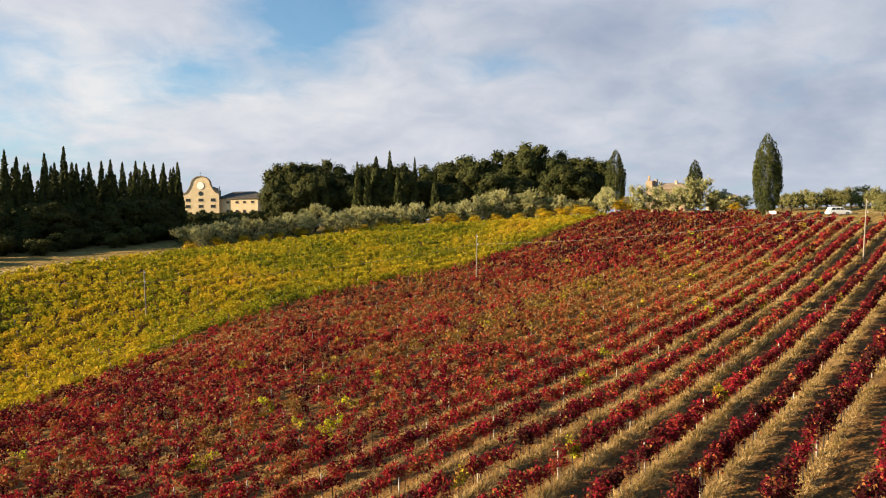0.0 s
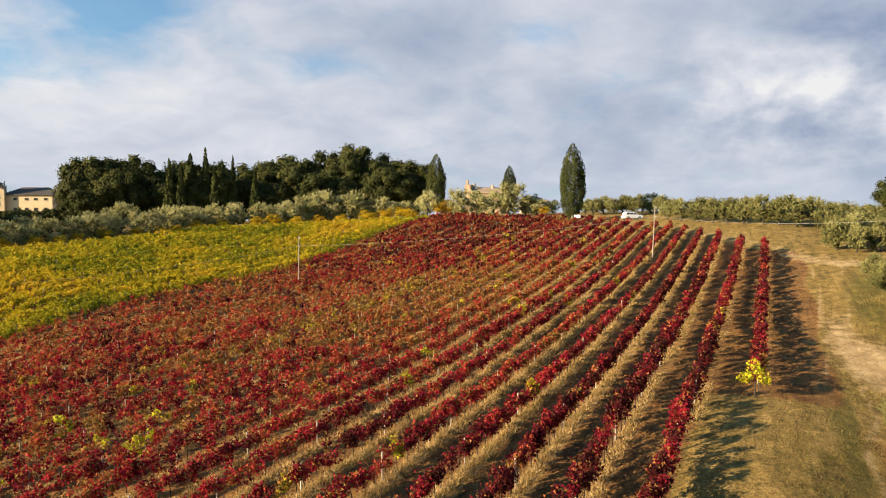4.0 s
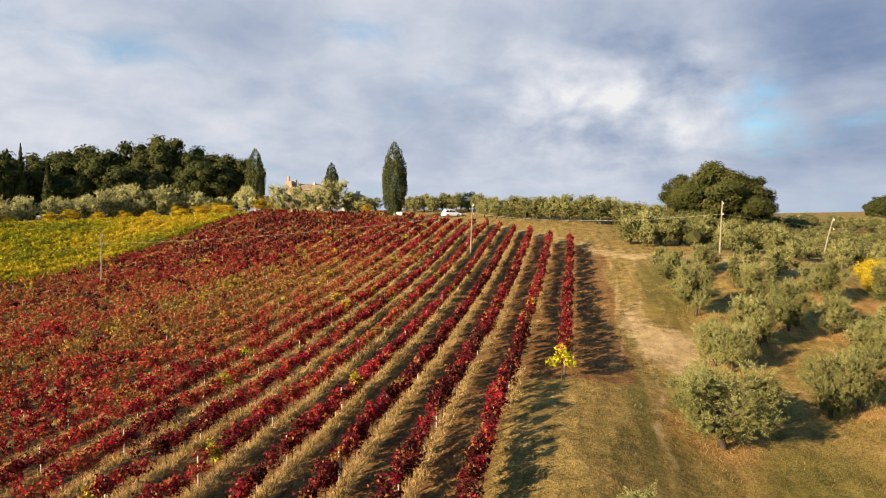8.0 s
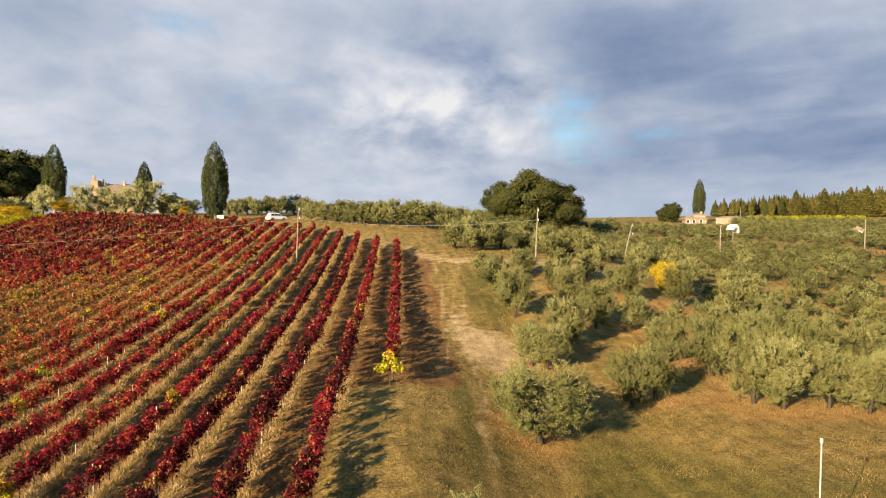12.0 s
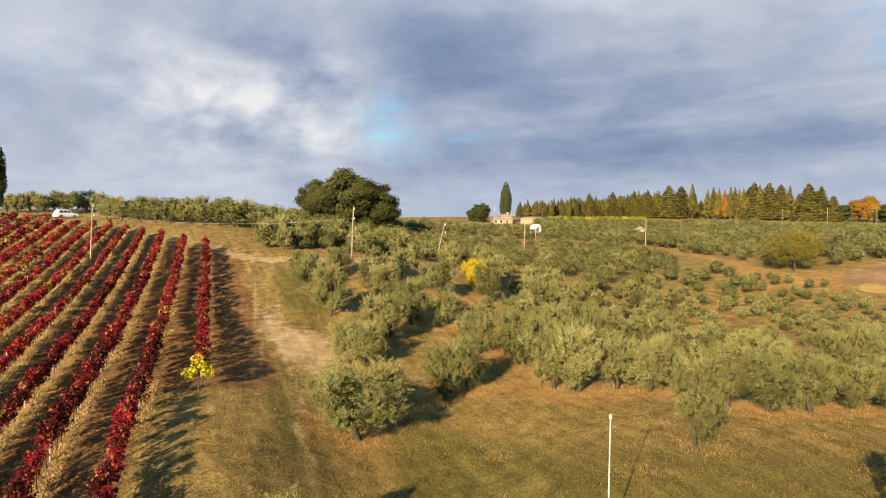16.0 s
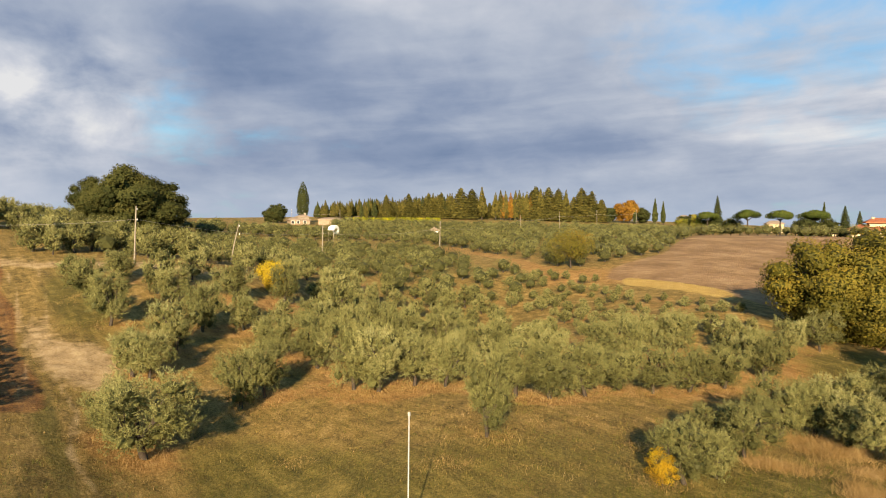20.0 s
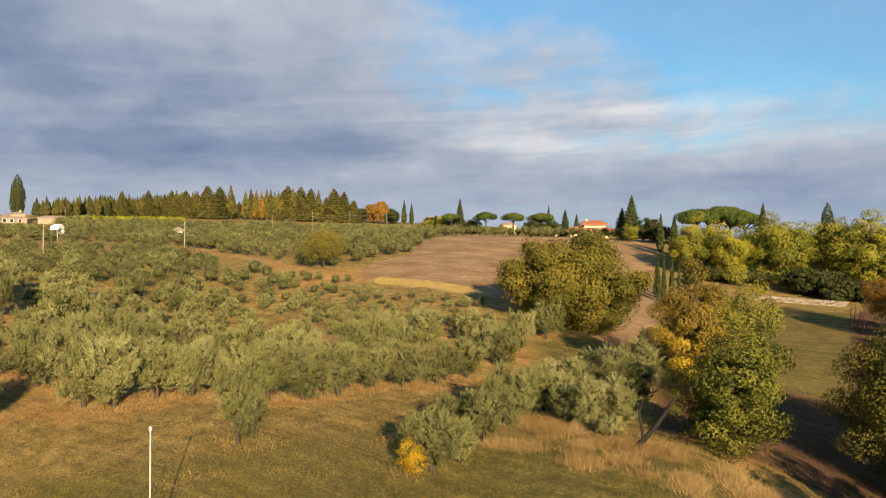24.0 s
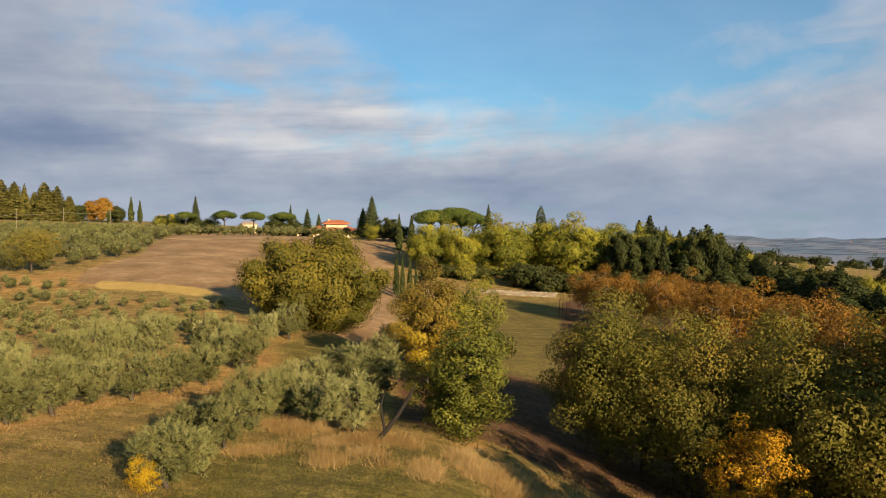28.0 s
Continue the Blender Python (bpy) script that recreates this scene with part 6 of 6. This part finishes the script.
def far_houses():
    a = thing("stone_house", "low stone farmhouse with a pale tiled roof", "house")
    a.matrix_basis = facing(62.6, 246, 10)
    walls(a, -4.2, 2.4, 0, 7, 1.6, AGED)
    hip_roof(a, -4.2, 2.4, 0, 7, 1.6, 1.0, OLD_TILE, 0.4, 0.5)
    walls(a, -1.4, 2.2, 1.5, 5, 2.7, STONE, 1.0)
    hip_roof(a, -1.4, 2.2, 1.5, 5, 2.7, 0.7, OLD_TILE, 0.4, 0.4)
    chimney(a, 1.2, 3, 3.2, 0.7, 0.5)
    for x in (-3.4, -1.6, 0.6):
        window(a, x, 0.8, 0.8, 0.9, -0.02)
    b = thing("shed", "small white shed with a shallow roof", "shed")
    b.matrix_basis = facing(64.6, 243, -8)
    walls(b, -3.4, 4.2, 0, 4, 1.9, AGED)
    hip_roof(b, -3.4, 4.2, 0, 4, 1.9, 0.7, OLD_TILE, 0.3, 0.6)
    c = thing("white_tent", "white canvas cover among the olives", "tent")
    c.matrix_basis = facing(65.0, 172, 60)
    bm = bmesh.new()
    slab(bm, [(-1.3, 2.6), (-1.0, 3.4), (0.3, 3.8), (1.2, 3.2), (1.4, 1.8), (1.1, 1.8), (0.8, 2.8), (-0.2, 3.1), (-0.9, 2.6)], -0.8, 0.8)
    part("canopy", bm, WHITE, c)
    bm = bmesh.new()
    for x in (-1.1, 1.25):
        for y in (-0.7, 0.7):
            box(bm, x - 0.05, x + 0.05, y - 0.05, y + 0.05, -0.2, 2.2)
    part("frame", bm, POST_WOOD, c)
    d = thing("field_hut", "tiny white hut with a pointed roof", "hut")
    d.matrix_basis = facing(73.2, 196, 25)
    walls(d, -1.0, 1.0, 0, 2.2, 1.6, WHITE, -1.5)
    hip_roof(d, -1.0, 1.0, 0, 2.2, 1.6, 0.9, OLD_TILE, 0.2, 0.05)
    window(d, 0.0, 0.8, 0.4, 0.6, -0.02)
    e = thing("villa", "wide low villa with a two-tier terracotta roof", "house")
    e.matrix_basis = facing(105.6, 202, 8, -0.4)
    walls(e, -6.6, 5.8, 0, 10, 2.5, PLASTER)
    hip_roof(e, -6.6, 5.8, 0, 10, 2.3, 1.5, TILE, 1.1, 0.55)
    walls(e, -2.6, 3.4, 2.5, 8, 4.4, PLASTER, 2.0)
    hip_roof(e, -2.6, 3.4, 2.5, 8, 4.3, 1.1, TILE, 0.9, 0.5)
    chimney(e, -1.6, 4.5, 4.9, 0.6)
    for x in (-4.2, -1.4, 1.4, 4.2):
        window(e, x, 1.3, 1.0, 1.3, -0.02, True)
    for az, r, w, h in ((98.9, 262, 5.0, 3.0), (102.4, 240, 3.0, 3.0), (92.6, 300, 4.0, 3.0)):
        k = thing("hill_house", "pale house with a tiled roof among pines", "house", "hilltop houses")
        k.matrix_basis = facing(az, r, 10)
        walls(k, -w / 2, w / 2, 0, 6, h, PLASTER)
        hip_roof(k, -w / 2, w / 2, 0, 6, h, 1.1, OLD_TILE, 0.4, 0.4)
        for x in (-w / 4, w / 4):
            window(k, x, h * 0.6, 0.8, 1.0, -0.02, True)
    g = thing("garden_house", "white house half hidden behind garden trees", "house")
    g.matrix_basis = facing(123.3, 134, 12)
    walls(g, -2.6, 3.4, 0, 6, 3.4, WHITE)
    hip_roof(g, -2.6, 3.4, 0, 6, 3.4, 1.3, TILE, 0.5, 0.4)
    for x in (-1.4, 0.6, 2.4):
        window(g, x, 1.9, 0.8, 1.1, -0.02, True)
    r = random.Random(12)
    for i in range(5):
        az, dist = r.uniform(133, 149), r.uniform(2600, 4300)
        k = thing("distant_house", "distant white farmhouse on the plain", "house", "distant farmhouses")
        k.matrix_basis = facing(az, dist, r.uniform(-30, 30))
        w = r.uniform(5, 9)
        walls(k, -w / 2, w / 2, 0, 7, 3.4, AGED)
        hip_roof(k, -w / 2, w / 2, 0, 7, 3.4, 1.6, TILE, 0.5, 0.5)


far_houses()

# ---------------------------------------------------------------- poles, wires, wall, car
POLE_WOOD = plain("grey_pole_wood", (0.17, 0.14, 0.11), (0.32, 0.27, 0.21), 3.0, 0.85, 50.0, 0.4)
WIRE = plain("dull_cable", (0.24, 0.22, 0.19), (0.36, 0.33, 0.29), 3.0, 0.6, 20.0, 0.0)
tips = {}


def pole(key, az, r, h, lean=0.0, rad=0.09, arm=True):
    p = bearing(az, r)
    g = lev(p.x, p.y)
    ob = thing("utility_pole", "weathered wooden utility pole with an insulator", "pole", "utility poles", at=(p.x, p.y, g))
    side = Vector((math.cos(radians(az)), -math.sin(radians(az)), 0)) * lean
    put("shaft", tubes("shaft", [[(Vector((0, 0, -0.6)), rad * 1.25), (side * 0.5 + Vector((0, 0, h * 0.5)), rad), (side + Vector((0, 0, h)), rad * 0.75), (side + Vector((0, 0, h + 0.03)), 0.01)]], POLE_WOOD, 8), ob)
    if arm:
        for z in (h - 0.25, h - 1.35):
            bm = bmesh.new()
            bmesh.ops.create_cone(bm, cap_ends=True, segments=8, radius1=0.06, radius2=0.04, depth=0.2, matrix=Matrix.Translation(side + Vector((0.12, 0, z))))
            part("insulator", bm, WHITE, ob)
    tips[key] = Vector((p.x, p.y, g)) + side + Vector((0, 0, h - 1.35))


for key, az, r, h, lean in (("a", -22.4, 92, 6.4, -0.15), ("b", 3.1, 100, 7.4, 0.1), ("c", 31.1, 92, 6.9, 0.3), ("d", 50.2, 80, 6.1, 0.25), ("e", 64.1, 125, 6.0, 0.1), ("f", 73.5, 146, 6.6, 0.1), ("g", 61.7, 236, 5.6, 0), ("h", 65.5, 236, 5.6, 0), ("i", 83.1, 215, 6.4, 0), ("j", 86.0, 222, 7.0, 0), ("k", 89.0, 224, 7.4, 0), ("l", 80.0, 205, 5.6, 0), ("m", 57.0, 96, 5.2, 1.2)):
    pole(key, az, r, h, lean, 0.075 if r < 110 else 0.10 if r < 200 else 0.06)
edge = bearing(-48, 110)
tips["out"] = Vector((edge.x, edge.y, lev(edge.x, edge.y) + 5.5))


def cable(p, q, sag, rad):
    ob = thing("cable", "thin overhead cable sagging between poles", "cable", "overhead cables")
    run = []
    for i in range(15):
        t = i / 14
        v = p.lerp(q, t)
        v.z -= sag * 4 * t * (1 - t)
        run.append((v, rad))
    put("wire", tubes("wire", [run], WIRE, 5), ob)


for a, b, s in (("out", "a", 0.6), ("a", "b", 0.9), ("b", "c", 0.7), ("c", "d", 0.8), ("d", "e", 0.8), ("e", "f", 0.8), ("g", "h", 0.5), ("f", "l", 1.2), ("l", "i", 0.5), ("i", "j", 0.5), ("j", "k", 0.5)):
    cable(tips[a], tips[b], s, 0.012 if s != 0.5 else 0.016)


def white_post():
    p = bearing(71.0, 22.1)
    ob = thing("white_post", "tall slim white-painted metal post with a small cap", "post", at=(p.x, p.y, lev(p.x, p.y)))
    paint = plain("chalky_white_paint", (0.26, 0.25, 0.23), (0.42, 0.41, 0.38), 2.0, 0.5, 30.0, 0.1)
    put("shaft", tubes("shaft", [[((-0.06, 0, -0.4), 0.026), ((0, 0, 2.2), 0.025), ((0.06, 0, 4.05), 0.024)]], paint, 10), ob)
    bm = bmesh.new()
    box(bm, 0.02, 0.1, -0.04, 0.04, 4.02, 4.18)
    bmesh.ops.bevel(bm, geom=bm.edges[:], offset=0.02, segments=2, affect="EDGES")
    part("cap", bm, paint, ob)


white_post()


def sign():
    p = bearing(25.35, 138.5)
    ob = thing("road_sign", "small blank white sign on a post by the cypress", "sign")
    ob.matrix_basis = facing(25.35, 138.5)
    bm = bmesh.new()
    box(bm, -0.04, 0.04, -0.04, 0.04, -0.2, 1.9)
    part("post", bm, POLE_WOOD, ob)
    bm = bmesh.new()
    box(bm, -0.6, 0.6, -0.07, -0.04, 1.3, 1.9)
    part("board", bm, WHITE, ob)


sign()


def stone_wall():
    bm_mat = [plain("grey_rubble_stone", (0.20, 0.165, 0.12), (0.36, 0.30, 0.23), 2.0, 0.9, 9.0, 0.8, depth=0.06), plain("warm_rubble_stone", (0.15, 0.11, 0.07), (0.28, 0.22, 0.155), 2.0, 0.9, 9.0, 0.8, depth=0.06)]
    ob = thing("stone_wall", "long low dry-stone wall round the garden", "wall")
    c = bearing(117.0, 112)
    ob.location = (c.x, c.y, lev(c.x, c.y))
    bm = bmesh.new()
    box(bm, -0.5, 0.5, -0.5, 0.5, -0.5, 0.5)
    bmesh.ops.bevel(bm, geom=bm.edges[:], offset=0.14, segments=1, affect="EDGES")
    stones = []
    for m in bm_mat:
        me = bpy.data.meshes.new("stone")
        bm.to_mesh(me)
        me.materials.append(m)
        stones.append(me)
    bm.free()
    r = random.Random(3)
    t = 0.0
    while t < 1.0:
        wd = r.uniform(0.25, 0.55)
        for lay in range(4):
            p = bearing(116.4 + 6.8 * (t + lay * 0.37 * wd / 12.5), 108)
            s = put("stone", r.choice(stones), ob)
            hh = r.uniform(0.16, 0.25)
            s.matrix_basis = Matrix.Translation(Vector((p.x, p.y, lev(p.x, p.y) + 0.06 + lay * 0.19 + r.uniform(-0.03, 0.03))) - ob.location) @ Matrix.Rotation(radians(-(116.4 + 6.8 * t) + r.uniform(-9, 9)), 4, "Z") @ Matrix.Diagonal((wd * r.uniform(0.9, 1.15), 0.5, hh, 1))
        t += wd / 12.5


stone_wall()


def car():
    paint = plain("white_car_paint", (0.74, 0.74, 0.74), (0.8, 0.8, 0.8), 1.0, 0.25, 20.0, 0.0)
    tyre_m = plain("black_rubber", (0.02, 0.02, 0.02), (0.04, 0.04, 0.04), 5.0, 0.9, 40.0, 0.2)
    alloy = plain("grey_alloy", (0.45, 0.45, 0.46), (0.55, 0.55, 0.56), 5.0, 0.3, 40.0, 0.0, 0.9)
    lamp_m = plain("lamp_glass", (0.5, 0.5, 0.5), (0.7, 0.7, 0.7), 5.0, 0.1, 40.0, 0.0)
    red_m = plain("red_lamp_glass", (0.4, 0.02, 0.02), (0.5, 0.03, 0.03), 5.0, 0.2, 40.0, 0.0)
    ob = thing("car", "white sport utility car parked on the crest track", "car")
    ob.matrix_basis = facing(29.55, 140, 30, 0.02) @ Matrix.Scale(0.88, 4)
    bm = bmesh.new()
    slab(bm, [(-2.15, 0.35), (-2.2, 0.85), (-2.05, 1.02), (-1.0, 1.08), (0.9, 1.08), (2.0, 0.95), (2.2, 0.8), (2.2, 0.38), (1.7, 0.3), (-1.7, 0.3)], -0.88, 0.88)
    bmesh.ops.bevel(bm, geom=bm.edges[:], offset=0.07, segments=2, affect="EDGES")
    body = part("body", bm, paint, ob)
    bm = bmesh.new()
    slab(bm, [(-2.0, 1.06), (-1.75, 1.55), (-1.5, 1.68), (0.2, 1.7), (0.55, 1.62), (1.15, 1.06)], -0.74, 0.74)
    bmesh.ops.bevel(bm, geom=bm.edges[:], offset=0.08, segments=2, affect="EDGES")
    cabin = part("cabin", bm, paint, ob)
    for x0, x1 in ((-1.65, -0.95), (-0.85, -0.05), (0.05, 0.7)):
        for y in (-0.745, 0.745):
            bm = bmesh.new()
            slab(bm, [(x0, 1.12), (x0 + 0.08, 1.52), (x1 - (0.3 if x1 > 0.5 else 0.0), 1.52), (x1 + (0.1 if x1 > 0.5 else 0), 1.12)], y - 0.012, y + 0.012)
            part("side_window", bm, GLASS_DARK, cabin)
    bm = bmesh.new()
    for v in (bm.verts.new((0.6, -0.62, 1.57)), bm.verts.new((0.6, 0.62, 1.57)), bm.verts.new((1.14, 0.66, 1.11)), bm.verts.new((1.14, -0.66, 1.11))):
        v.co.x += 0.02
        v.co.z += 0.02
    bm.faces.new(bm.verts[:])
    bmesh.ops.solidify(bm, geom=bm.faces[:], thickness=0.02)
    part("windscreen", bm, GLASS_DARK, cabin)
    for x in (-1.35, 1.35):
        for y in (-0.82, 0.82):
            bm = bmesh.new()
            bmesh.ops.create_cone(bm, cap_ends=True, segments=20, radius1=0.35, radius2=0.35, depth=0.24, matrix=Matrix.Translation((x, y, 0.35)) @ Matrix.Rotation(radians(90), 4, "X"))
            bmesh.ops.bevel(bm, geom=bm.edges[:], offset=0.03, segments=1, affect="EDGES")
            tyre = part("tyre", bm, tyre_m, ob)
            bm = bmesh.new()
            bmesh.ops.create_cone(bm, cap_ends=True, segments=16, radius1=0.22, radius2=0.18, depth=0.26, matrix=Matrix.Translation((x, y * 1.01, 0.35)) @ Matrix.Rotation(radians(90), 4, "X"))
            part("rim", bm, alloy, tyre)
    for y in (-0.66, 0.66):
        bm = bmesh.new()
        box(bm, 2.12, 2.22, y - 0.16, y + 0.16, 0.72, 0.86)
        part("headlight", bm, lamp_m, body)
        bm = bmesh.new()
        box(bm, -2.22, -2.1, y - 0.12, y + 0.12, 0.75, 1.0)
        part("tail_light", bm, red_m, body)


car()
